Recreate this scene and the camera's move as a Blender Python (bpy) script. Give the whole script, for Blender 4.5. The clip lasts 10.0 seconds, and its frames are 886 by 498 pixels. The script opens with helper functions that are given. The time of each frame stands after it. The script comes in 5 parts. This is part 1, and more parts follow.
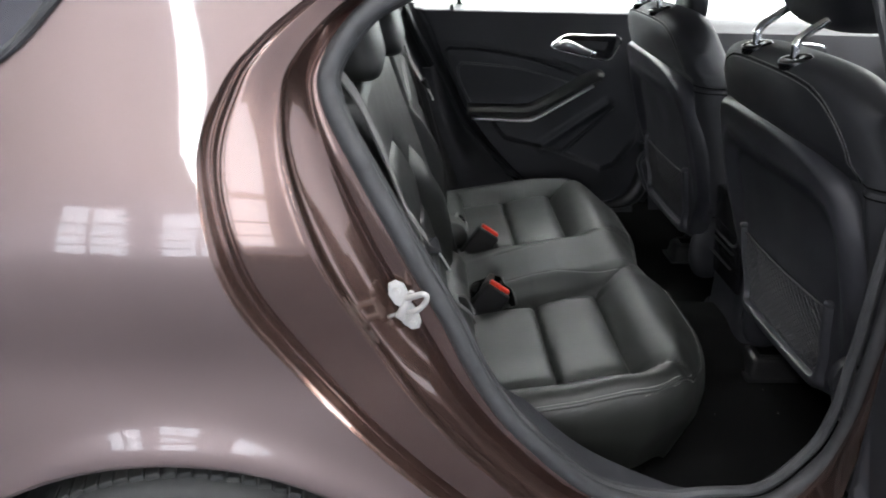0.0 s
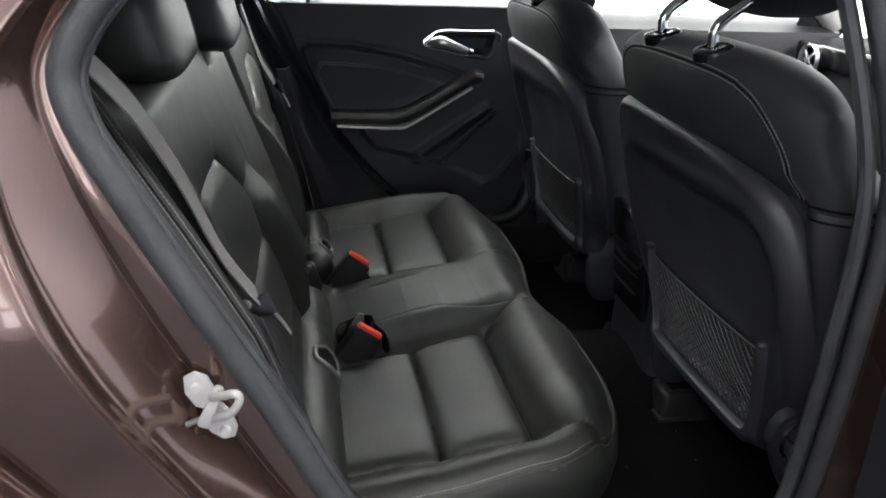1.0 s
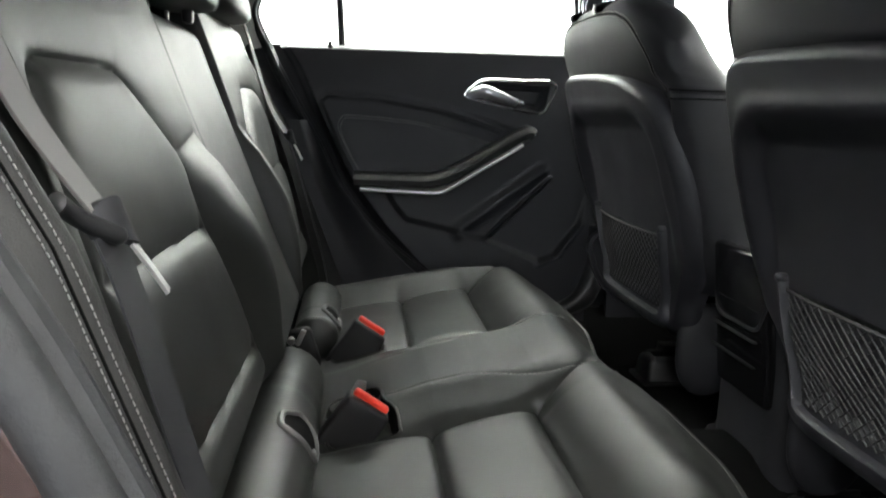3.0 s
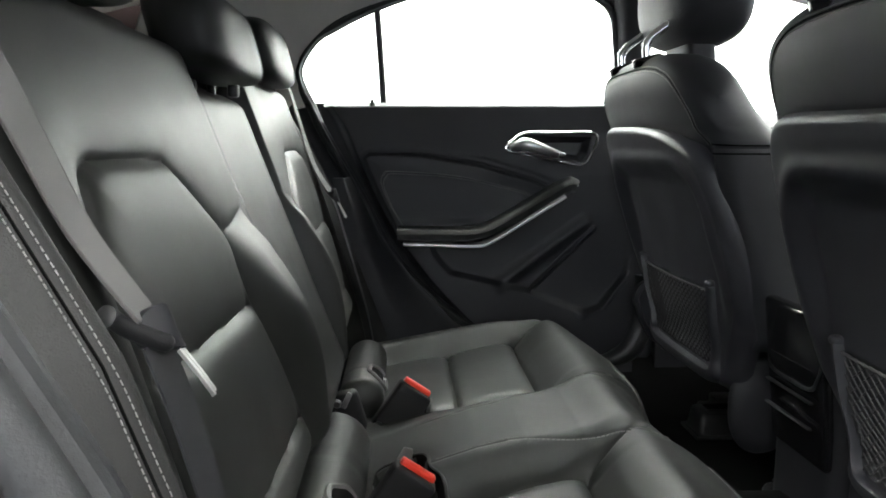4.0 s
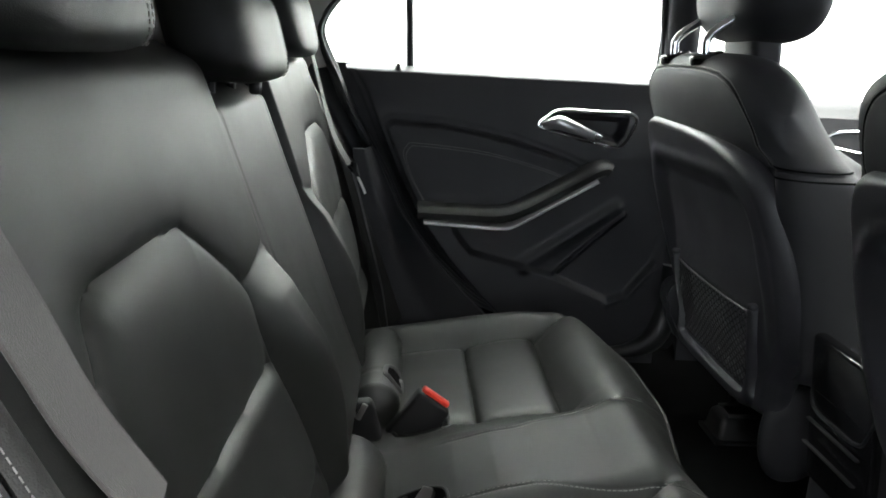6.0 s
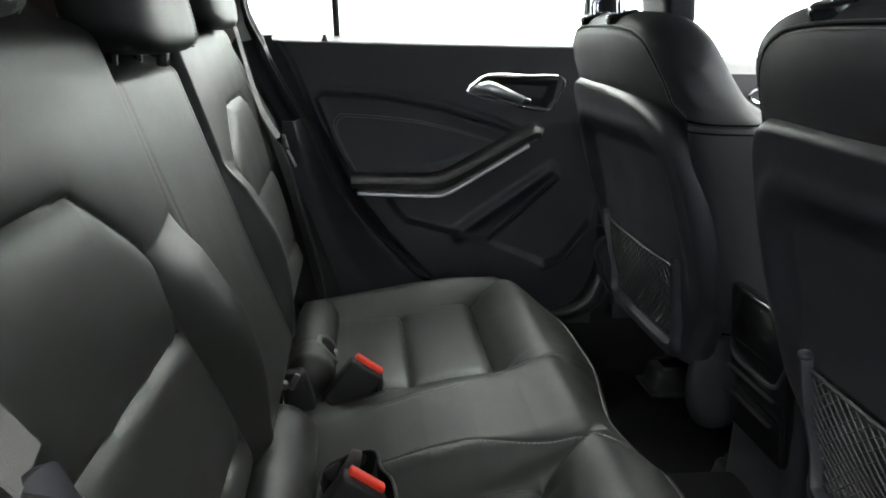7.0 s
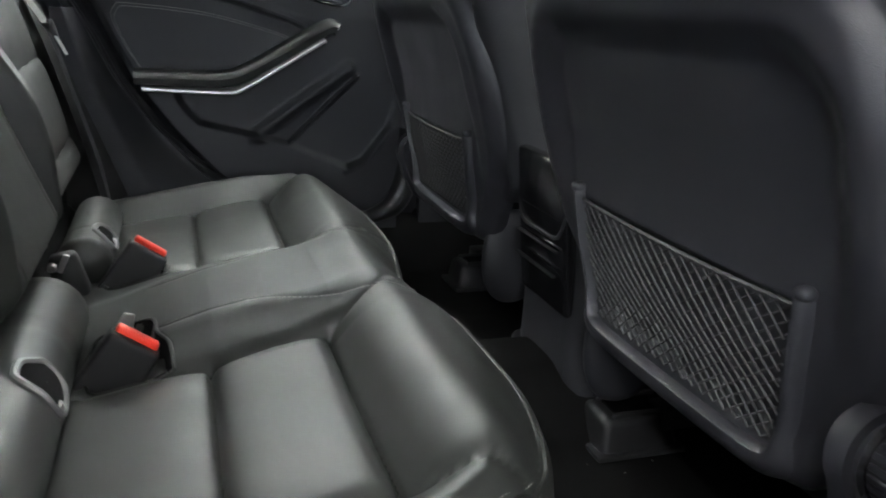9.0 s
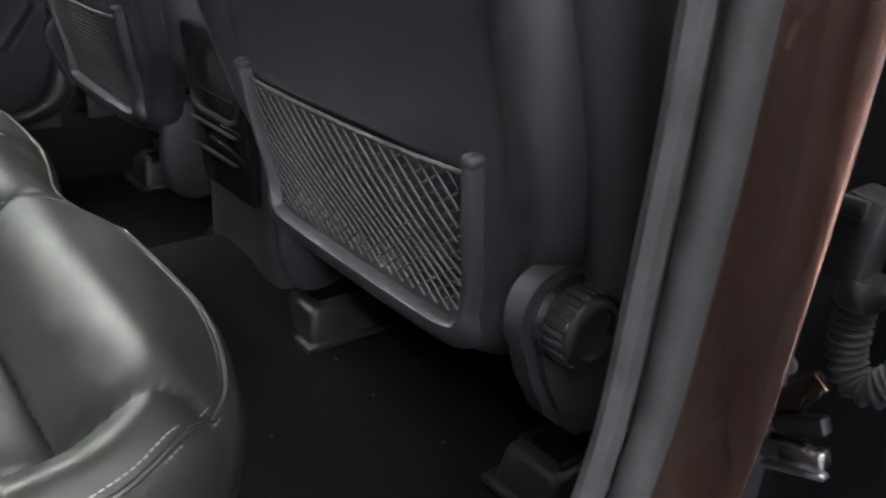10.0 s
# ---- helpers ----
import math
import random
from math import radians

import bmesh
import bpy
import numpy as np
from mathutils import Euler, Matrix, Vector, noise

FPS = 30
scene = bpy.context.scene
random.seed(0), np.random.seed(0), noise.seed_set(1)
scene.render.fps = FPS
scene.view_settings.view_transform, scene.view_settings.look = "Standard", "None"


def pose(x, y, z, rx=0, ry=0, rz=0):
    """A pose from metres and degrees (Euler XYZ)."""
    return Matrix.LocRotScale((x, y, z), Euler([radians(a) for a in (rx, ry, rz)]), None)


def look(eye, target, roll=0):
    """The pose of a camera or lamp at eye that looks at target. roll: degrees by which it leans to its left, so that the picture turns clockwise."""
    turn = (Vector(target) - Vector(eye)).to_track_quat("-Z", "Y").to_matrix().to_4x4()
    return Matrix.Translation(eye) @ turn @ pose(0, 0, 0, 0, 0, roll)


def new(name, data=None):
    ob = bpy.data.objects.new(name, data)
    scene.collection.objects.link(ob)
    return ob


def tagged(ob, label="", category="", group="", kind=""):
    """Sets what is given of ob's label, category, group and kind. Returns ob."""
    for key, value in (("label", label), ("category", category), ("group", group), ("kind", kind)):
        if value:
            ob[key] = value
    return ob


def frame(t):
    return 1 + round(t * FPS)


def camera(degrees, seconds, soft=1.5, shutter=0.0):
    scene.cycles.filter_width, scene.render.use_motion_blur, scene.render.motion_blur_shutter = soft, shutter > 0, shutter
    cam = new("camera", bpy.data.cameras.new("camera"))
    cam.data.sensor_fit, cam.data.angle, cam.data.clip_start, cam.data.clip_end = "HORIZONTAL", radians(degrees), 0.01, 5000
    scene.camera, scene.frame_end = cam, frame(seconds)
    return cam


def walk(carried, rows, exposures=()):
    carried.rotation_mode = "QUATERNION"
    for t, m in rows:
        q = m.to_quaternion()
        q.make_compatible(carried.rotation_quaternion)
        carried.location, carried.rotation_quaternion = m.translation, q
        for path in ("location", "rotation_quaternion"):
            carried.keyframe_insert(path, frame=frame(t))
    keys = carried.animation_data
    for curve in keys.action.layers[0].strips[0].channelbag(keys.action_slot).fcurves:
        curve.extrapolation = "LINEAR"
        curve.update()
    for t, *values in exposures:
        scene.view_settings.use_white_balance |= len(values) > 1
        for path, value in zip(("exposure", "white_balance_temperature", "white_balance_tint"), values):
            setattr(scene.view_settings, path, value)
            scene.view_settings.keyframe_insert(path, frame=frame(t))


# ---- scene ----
cam = camera(57.2, 10.0, soft=1.8, shutter=0.18)
PATH = [
    (0, (-0.004, -1.646, 1.23), (0.071, 0.204, 0.475), 1.5),
    (0.5, (0.02, -1.529, 1.205), (0.304, 0.307, 0.464), 0.1),
    (1, (0.06, -1.368, 1.171), (0.41, 0.459, 0.437), 2.4),
    (1.5, (0.094, -1.198, 1.12), (0.403, 0.617, 0.338), 2.4),
    (2, (0.13, -1.062, 1.004), (0.392, 0.774, 0.256), 3.2),
    (2.5, (0.153, -1.024, 0.872), (0.379, 0.891, 0.34), 3.9),
    (3, (0.156, -1.048, 0.872), (0.369, 0.91, 0.53), 1.5),
    (3.2, (0.16, -1.049, 0.888), (0.369, 0.926, 0.655), 1.4),
    (4.3, (0.155, -1.034, 0.922), (0.222, 0.945, 0.64), -0.1),
    (4.5, (0.146, -1.014, 0.953), (0.198, 0.958, 0.629), 0.5),
    (5, (0.134, -0.969, 1.029), (0.17, 0.986, 0.606), 2.7),
    (5.2, (0.118, -0.943, 1.033), (0.186, 1.009, 0.605), 3.3),
    (6.3, (0.128, -0.934, 1.022), (0.243, 1.003, 0.539), 3.1),
    (6.5, (0.135, -0.937, 1.026), (0.267, 0.996, 0.529), 2.9),
    (7, (0.169, -0.948, 1.015), (0.371, 0.974, 0.497), 1.4),
    (7.5, (0.183, -0.964, 0.981), (0.472, 0.945, 0.461), 1.3),
    (8, (0.191, -0.962, 0.943), (0.536, 0.933, 0.404), 1.2),
    (8.5, (0.205, -0.965, 0.918), (0.615, 0.91, 0.357), 1.4),
    (9, (0.224, -0.969, 0.873), (0.832, 0.849, 0.301), 2.8),
    (9.5, (0.263, -0.942, 0.842), (1.158, 0.749, 0.259), 3.0),
    (10, (0.296, -0.929, 0.859), (1.451, 0.485, 0.043), 3.1),
]
walk(cam, [(t, look(eye, target, roll)) for t, eye, target, roll in PATH],
     exposures=[(0.0, -0.05, 6250, 11), (1.0, -0.25, 6400, 11), (2.0, -0.3, 6400, 8), (2.5, 0.05, 6550, 7), (3.0, 0.2, 6550, 7), (4.5, 0.05, 6450, 7), (5.0, 0.0, 6450, 7), (6.5, 0.0, 6400, 6),
                (7.5, 0.25, 6350, 5), (8.0, 0.45, 6300, 5), (9.0, 0.65, 6300, 8), (9.5, 0.85, 6350, 10), (10.0, 1.0, 6400, 11)])

# ---------------------------------------------------------------- light
world = bpy.data.worlds.new("hall_air")
scene.world = world
world.use_nodes = True
world.node_tree.nodes["Background"].inputs[0].default_value = (0.9, 0.95, 1.0, 1)
world.node_tree.nodes["Background"].inputs[1].default_value = 0.05


# ---------------------------------------------------------------- materials
def material(name, base, rough=0.5, metal=0.0, coat=0.0, coat_rough=0.05, grain=0.0, grain_scale=400.0, stain=0.12,
             stain_scale=9.0, voronoi=False, spec=0.5, sheen=0.0, rough_var=0.08, coat_ior=1.5, wrinkle=0.0):
    """A surface with colour drift at a large scale, fine relief at a small one, and uneven gloss."""
    m = bpy.data.materials.new(name)
    m.use_nodes = True
    nt = m.node_tree
    b = nt.nodes["Principled BSDF"]
    b.inputs["Metallic"].default_value = metal
    b.inputs["Coat Weight"].default_value = coat
    b.inputs["Coat Roughness"].default_value = coat_rough
    b.inputs["Coat IOR"].default_value = coat_ior
    b.inputs["Specular IOR Level"].default_value = spec
    b.inputs["Sheen Weight"].default_value = sheen
    co = nt.nodes.new("ShaderNodeTexCoord")
    big = nt.nodes.new("ShaderNodeTexNoise")
    big.inputs["Scale"].default_value = stain_scale
    big.inputs["Detail"].default_value = 6
    nt.links.new(co.outputs["Object"], big.inputs["Vector"])
    ramp = nt.nodes.new("ShaderNodeMapRange")
    ramp.inputs["From Min"].default_value, ramp.inputs["From Max"].default_value = 0.3, 0.7
    ramp.inputs["To Min"].default_value, ramp.inputs["To Max"].default_value = 1 - stain, 1 + stain
    nt.links.new(big.outputs["Fac"], ramp.inputs["Value"])
    mul = nt.nodes.new("ShaderNodeVectorMath")
    mul.operation = "SCALE"
    mul.inputs[0].default_value = base
    nt.links.new(ramp.outputs[0], mul.inputs["Scale"])
    nt.links.new(mul.outputs[0], b.inputs["Base Color"])
    rr = nt.nodes.new("ShaderNodeMapRange")
    rr.inputs["From Min"].default_value, rr.inputs["From Max"].default_value = 0.3, 0.7
    rr.inputs["To Min"].default_value, rr.inputs["To Max"].default_value = max(rough - rough_var, 0.02), rough + rough_var
    nt.links.new(big.outputs["Fac"], rr.inputs["Value"])
    nt.links.new(rr.outputs[0], b.inputs["Roughness"])
    if grain:
        if voronoi:
            tex = nt.nodes.new("ShaderNodeTexVoronoi")
            tex.feature = "SMOOTH_F1"
            out = tex.outputs["Distance"]
        else:
            tex = nt.nodes.new("ShaderNodeTexNoise")
            tex.inputs["Detail"].default_value = 3
            out = tex.outputs["Fac"]
        tex.inputs["Scale"].default_value = grain_scale
        nt.links.new(co.outputs["Object"], tex.inputs["Vector"])
        bump = nt.nodes.new("ShaderNodeBump")
        bump.inputs["Strength"].default_value = grain
        bump.inputs["Distance"].default_value = 0.001
        nt.links.new(out, bump.inputs["Height"])
        nt.links.new(bump.outputs[0], b.inputs["Normal"])
        if wrinkle:
            fold = nt.nodes.new("ShaderNodeTexNoise")
            fold.inputs["Scale"].default_value = 26.0
            fold.inputs["Detail"].default_value = 4
            fold.inputs["Distortion"].default_value = 0.6
            nt.links.new(co.outputs["Object"], fold.inputs["Vector"])
            soft_bump = nt.nodes.new("ShaderNodeBump")
            soft_bump.inputs["Strength"].default_value = wrinkle
            soft_bump.inputs["Distance"].default_value = 0.004
            nt.links.new(fold.outputs["Fac"], soft_bump.inputs["Height"])
            nt.links.new(soft_bump.outputs[0], bump.inputs["Normal"])
    return m


def glow(name, colour, strength):
    m = bpy.data.materials.new(name)
    m.use_nodes = True
    b = m.node_tree.nodes["Principled BSDF"]
    b.inputs["Base Color"].default_value = (*colour, 1)
    b.inputs["Emission Color"].default_value = (*colour, 1)
    b.inputs["Emission Strength"].default_value = strength
    return m


def glass(name, tint):
    m = bpy.data.materials.new(name)
    m.use_nodes = True
    b = m.node_tree.nodes["Principled BSDF"]
    b.inputs["Base Color"].default_value = (*tint, 1)
    b.inputs["Roughness"].default_value = 0.0
    b.inputs["Transmission Weight"].default_value = 1.0
    b.inputs["IOR"].default_value = 1.1
    return m


LEATHER = material("black_leather", (0.0168, 0.0180, 0.0162), 0.46, grain=0.16, grain_scale=1500, voronoi=True, stain=0.10, stain_scale=14, spec=0.44, rough_var=0.03, wrinkle=0.05)
LEATHER_FRONT = material("blue_black_leather", (0.0245, 0.0252, 0.0280), 0.54, grain=0.16, grain_scale=1500, voronoi=True, stain=0.10, stain_scale=14, spec=0.42, rough_var=0.04, wrinkle=0.10)
LEATHER_GRAIN = material("coarse_black_leather", (0.025, 0.025, 0.0245), 0.5, grain=0.35, grain_scale=1000, voronoi=True, stain=0.1)
PLASTIC = material("soft_black_plastic", (0.0200, 0.0205, 0.0240), 0.50, grain=0.25, grain_scale=1800, stain=0.15)
DASH = material("soft_touch_dash", (0.012, 0.012, 0.013), 0.8, grain=0.4, grain_scale=900, stain=0.15, spec=0.2)
PLASTIC_HARD = material("hard_black_plastic", (0.018, 0.018, 0.019), 0.38, grain=0.3, grain_scale=1300, stain=0.15)
SHELL = material("seat_shell_plastic", (0.030, 0.0302, 0.035), 0.40, grain=0.3, grain_scale=1200, stain=0.12, spec=0.5)
BUCKLE = material("buckle_black_plastic", (0.008, 0.008, 0.0085), 0.55, grain=0.2, grain_scale=1400, stain=0.15, spec=0.3)
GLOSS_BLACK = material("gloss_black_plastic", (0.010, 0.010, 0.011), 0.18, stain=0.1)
RUBBER = material("door_rubber", (0.034, 0.035, 0.037), 0.58, grain=0.5, grain_scale=300, stain=0.28, stain_scale=45, spec=0.4)
CARPET = material("black_carpet", (0.0045, 0.0045, 0.0045), 0.95, grain=1.0, grain_scale=700, stain=0.35, stain_scale=25, spec=0.1)
PAINT = material("brown_metallic_paint", (0.160, 0.118, 0.115), 0.38, metal=0.6, coat=1.0, coat_rough=0.03, grain=0.05, grain_scale=2500, stain=0.05, stain_scale=3, rough_var=0.03)
# the body paint again, its colour lowered for shade in the door opening
PAINT_SHADED = material("brown_paint_shaded", (0.128, 0.077, 0.064), 0.17, metal=0.85, coat=1.0, coat_rough=0.02, stain=0.10, stain_scale=12, rough_var=0.03)
CHROME = material("chrome", (0.80, 0.81, 0.82), 0.08, metal=1.0, stain=0.04, rough_var=0.03)
SATIN = material("satin_silver", (0.62, 0.63, 0.64), 0.28, metal=0.9, stain=0.06)
BRIGHT = material("bright_trim", (0.86, 0.86, 0.85), 0.42, metal=0.9, stain=0.04, rough_var=0.03)
DULL = material("dull_grey_metal", (0.22, 0.215, 0.21), 0.36, metal=0.8, stain=0.2, stain_scale=60)
STEEL = material("zinc_steel", (0.50, 0.47, 0.46), 0.24, metal=1.0, stain=0.25, stain_scale=60)
SLOT = material("dull_grey_plastic", (0.11, 0.11, 0.108), 0.42, metal=0.3, stain=0.15, stain_scale=60)
STRIKER = material("grey_painted_steel", (0.36, 0.36, 0.35), 0.45, metal=0.2, stain=0.15, stain_scale=60)
RED = material("buckle_red", (0.75, 0.045, 0.022), 0.4, stain=0.08)
THREAD = material("grey_thread", (0.30, 0.295, 0.285), 0.8, stain=0.15, stain_scale=90)
THREAD_DIM = material("dark_grey_thread", (0.22, 0.22, 0.21), 0.8, stain=0.15, stain_scale=90)
WEBBING = material("grey_belt_webbing", (0.072, 0.070, 0.067), 0.75, grain=0.6, grain_scale=900, stain=0.18, stain_scale=50, sheen=0.25)
LINING = material("light_grey_headliner", (0.74, 0.72, 0.68), 0.95, grain=0.6, grain_scale=700, stain=0.06, spec=0.1)
TYRE = material("tyre_rubber", (0.028, 0.029, 0.028), 0.7, grain=0.5, grain_scale=250, stain=0.3, stain_scale=30)
ALLOY = material("alloy_rim", (0.5, 0.5, 0.51), 0.3, metal=0.9, stain=0.1)
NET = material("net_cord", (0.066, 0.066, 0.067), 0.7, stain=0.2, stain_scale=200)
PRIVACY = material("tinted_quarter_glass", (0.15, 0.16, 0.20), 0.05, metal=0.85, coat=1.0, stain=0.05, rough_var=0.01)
# the same cord, its colour lowered for the shade on the far seat
NET_SHADED = material("shaded_net_cord", (0.014, 0.014, 0.015), 0.8, stain=0.2, stain_scale=200)
GLASS = glass("window_glass", (0.97, 0.98, 0.97))
HALL_CEILING = material("cream_hall_ceiling", (0.62, 0.54, 0.46), 0.8, grain=0.2, grain_scale=60, stain=0.10, stain_scale=0.9)
HALL_WALL = material("grey_hall_wall", (0.46, 0.475, 0.53), 0.7, grain=0.2, grain_scale=80, stain=0.04, stain_scale=1.5)
HALL_FLOOR = material("grey_hall_floor", (0.052, 0.056, 0.070), 0.65, spec=0.25, grain=0.2, grain_scale=60, stain=0.2, stain_scale=2.5)
HALL_STEEL = material("white_window_frame", (0.6, 0.6, 0.6), 0.5, stain=0.05)
LAMP = glow("strip_lamp_glow", (1.0, 0.99, 0.98), 64.0)
DAY_NEAR = glow("daylight_pane_near", (0.90, 0.95, 1.0), 6.5)
DAY_FAR = glow("daylight_pane_far", (0.99, 1.0, 0.97), 1.3)
FILL_HIGH = glow("added_pane_high", (0.99, 1.0, 0.96), 10.0)
FILL_ROOF = glow("added_roof_fill", (0.99, 1.0, 0.96), 15.0)


# ---------------------------------------------------------------- mesh helpers
def part(name, geo, mat, parent=None, label="", smooth=True):
    """Link geometry, (verts, faces) or a bmesh, as one mesh object under a thing or a part."""
    me = bpy.data.meshes.new(name)
    if isinstance(geo, bmesh.types.BMesh):
        geo.to_mesh(me)
        geo.free()
    else:
        me.from_pydata([tuple(v) for v in geo[0]], [], geo[1])
    me.validate()
    if smooth:
        me.polygons.foreach_set("use_smooth", [True] * len(me.polygons))
        me.set_sharp_from_angle(angle=radians(42))
    me.materials.append(mat)
    ob = new(name, me)
    if parent is not None:
        ob.parent = parent
    if label:
        tagged(ob, label)
    return ob


def thing(name, label, category, group="", kind="", at=(0, 0, 0)):
    ob = new(name)
    ob.location = at
    ob.empty_display_size = 0.05
    return tagged(ob, label, category, group, kind)


def curve(points, n=8, closed=False):
    """A smooth line through the points (Catmull-Rom), n steps to a span."""
    p = np.array(points, float)
    k = len(p)
    out = []
    for i in range(k if closed else k - 1):
        a, b, c, d = (p[(i + j) % k] if closed else p[min(max(i + j, 0), k - 1)] for j in (-1, 0, 1, 2))
        for t in np.linspace(0, 1, n, endpoint=False):
            out.append(0.5 * (2 * b + (c - a) * t + (2 * a - 5 * b + 4 * c - d) * t * t + (3 * b - a - 3 * c + d) * t ** 3))
    if not closed:
        out.append(p[-1])
    return np.array(out)


def even(points, n, closed=False):
    """n points evenly spaced along a line."""
    p = np.array(points, float)
    if closed:
        p = np.vstack([p, p[:1]])
    s = np.concatenate([[0], np.cumsum(np.linalg.norm(np.diff(p, axis=0), axis=1))])
    u = np.linspace(0, s[-1], n, endpoint=not closed)
    return np.stack([np.interp(u, s, p[:, i]) for i in range(p.shape[1])], 1)


def frames_along(p, closed=False):
    t = np.roll(p, -1, 0) - np.roll(p, 1, 0)
    if not closed:
        t[0], t[-1] = p[1] - p[0], p[-1] - p[-2]
    t /= np.linalg.norm(t, axis=1)[:, None] + 1e-12
    ref = np.array([0.13, 0.21, 0.97])
    n0 = np.cross(t[0], ref)
    n0 /= np.linalg.norm(n0)
    ns = [n0]
    for i in range(1, len(p)):
        n = ns[-1] - t[i] * (ns[-1] @ t[i])
        ns.append(n / (np.linalg.norm(n) + 1e-12))
    ns = np.array(ns)
    return t, ns, np.cross(t, ns)


def tube(points, r, segs=8, closed=False, ripple=None):
    """A round bar along the points; r is a radius or a list of radii."""
    p = np.array(points, float)
    t, n, b = frames_along(p, closed)
    k = len(p)
    rr = np.broadcast_to(np.array(r, float), (k,))
    a = np.linspace(0, 2 * math.pi, segs, endpoint=False)
    v = (p[:, None] + rr[:, None, None] * (np.cos(a)[None, :, None] * n[:, None] + np.sin(a)[None, :, None] * b[:, None])).reshape(-1, 3)
    f = []
    for i in range(k if closed else k - 1):
        j = (i + 1) % k
        for q in range(segs):
            w = (q + 1) % segs
            f.append((i * segs + q, i * segs + w, j * segs + w, j * segs + q))
    if not closed:
        f.append(tuple(range(segs - 1, -1, -1)))
        f.append(tuple((k - 1) * segs + q for q in range(segs)))
    return v, f


def merge(*geos):
    v, f, o = [], [], 0
    for gv, gf in geos:
        v.append(np.array(gv, float))
        f += [tuple(i + o for i in q) for q in gf]
        o += len(gv)
    return np.vstack(v), f


def grid_faces(nu, nv, closed_u=False, flip=False):
    f = []
    for i in range(nu if closed_u else nu - 1):
        for j in range(nv - 1):
            k = (i + 1) % nu
            q = (i * nv + j, k * nv + j, k * nv + j + 1, i * nv + j + 1)
            f.append(q[::-1] if flip else q)
    return f


def slab(front, back):
    """A padded body between two grids of points of one shape (nu, nv, 3)."""
    nu, nv = front.shape[:2]
    v = np.vstack([front.reshape(-1, 3), back.reshape(-1, 3)])
    o = nu * nv
    f = grid_faces(nu, nv) + [tuple(i + o for i in q[::-1]) for q in grid_faces(nu, nv)]
    rim = [i * nv for i in range(nu)] + [(nu - 1) * nv + j for j in range(1, nv)] + [i * nv + nv - 1 for i in range(nu - 2, -1, -1)] + [j for j in range(nv - 2, 0, -1)]
    for a, b in zip(rim, rim[1:] + rim[:1]):
        f.append((b, a, a + o, b + o))
    return v, f


def rbox(size, bevel=0.01, segs=3, taper=(1, 1), at=(0, 0, 0), turn=(0, 0, 0)):
    """A box with rounded edges; taper narrows the top in x and y."""
    bm = bmesh.new()
    bmesh.ops.create_cube(bm, size=1)
    for v in bm.verts:
        k = (v.co.z + 0.5)
        v.co.x *= size[0] * (1 + (taper[0] - 1) * k)
        v.co.y *= size[1] * (1 + (taper[1] - 1) * k)
        v.co.z *= size[2]
    bmesh.ops.bevel(bm, geom=bm.edges[:], offset=bevel, segments=segs, profile=0.5, affect="EDGES")
    bm.transform(pose(*at, *turn))
    return bm


def lathe(profile, segs=32, axis="y", at=(0, 0, 0)):
    """Turn (radius, height) pairs round an axis."""
    v, f = [], []
    k = len(profile)
    for i in range(segs):
        a = 2 * math.pi * i / segs
        for r, h in profile:
            c, s = r * math.cos(a), r * math.sin(a)
            v.append({"x": (h, c, s), "y": (c, h, s), "z": (c, s, h)}[axis])
    f = grid_faces(segs, k, closed_u=True, flip=axis == "y")
    return np.array(v) + np.array(at), f


def stitches(points, gap=0.005, length=0.0032, r=0.0006, lift=(0, 0, 0)):
    """A row of short threads along a line."""
    p = curve(points, 10) + np.array(lift)
    total = np.linalg.norm(np.diff(p, axis=0), axis=1).sum()
    n = max(int(total / gap), 2)
    a = even(p, n * 4 + 1)
    geos = []
    for i in range(n):
        q0, q1 = a[i * 4], a[min(i * 4 + 3, len(a) - 1)]
        mid = (q0 + q1) / 2
        d = (q1 - q0) / (np.linalg.norm(q1 - q0) + 1e-9) * length / 2
        geos.append(tube([mid - d, mid + d], r, 5))
    return merge(*geos)


def ribbon(points, width_dir, width, thick_dir, thick):
    """A flat strap along the points, with width and thickness."""
    p = np.array(points, float)
    w = np.broadcast_to(np.array(width_dir, float), p.shape)
    h = np.broadcast_to(np.array(thick_dir, float), p.shape)
    prof = [(-0.5, -0.5), (-0.5, 0.5), (-0.17, 0.62), (0.17, 0.62), (0.5, 0.5), (0.5, -0.5)]
    k = len(prof)
    v = np.stack([p + w * width * a + h * thick * b for a, b in prof], 1).reshape(-1, 3)
    f = []
    for i in range(len(p) - 1):
        for q in range(k):
            z = (q + 1) % k
            f.append((i * k + q, i * k + z, (i + 1) * k + z, (i + 1) * k + q))
    f += [tuple(range(k - 1, -1, -1)), tuple((len(p) - 1) * k + q for q in range(k))]
    return v, f


def sdf(px, pz, poly):
    """Signed distance to a closed outline, negative inside."""
    poly = np.array(poly, float)
    d = np.full(px.shape, 1e9)
    inside = np.zeros(px.shape, bool)
    for a, b in zip(poly, np.roll(poly, -1, 0)):
        e = b - a
        wx, wz = px - a[0], pz - a[1]
        t = np.clip((wx * e[0] + wz * e[1]) / (e @ e + 1e-12), 0, 1)
        d = np.minimum(d, np.hypot(wx - t * e[0], wz - t * e[1]))
        cross = ((a[1] > pz) != (b[1] > pz)) & (px < e[0] * (pz - a[1]) / (e[1] if abs(e[1]) > 1e-12 else 1e-12) + a[0])
        inside ^= cross
    return np.where(inside, -d, d)


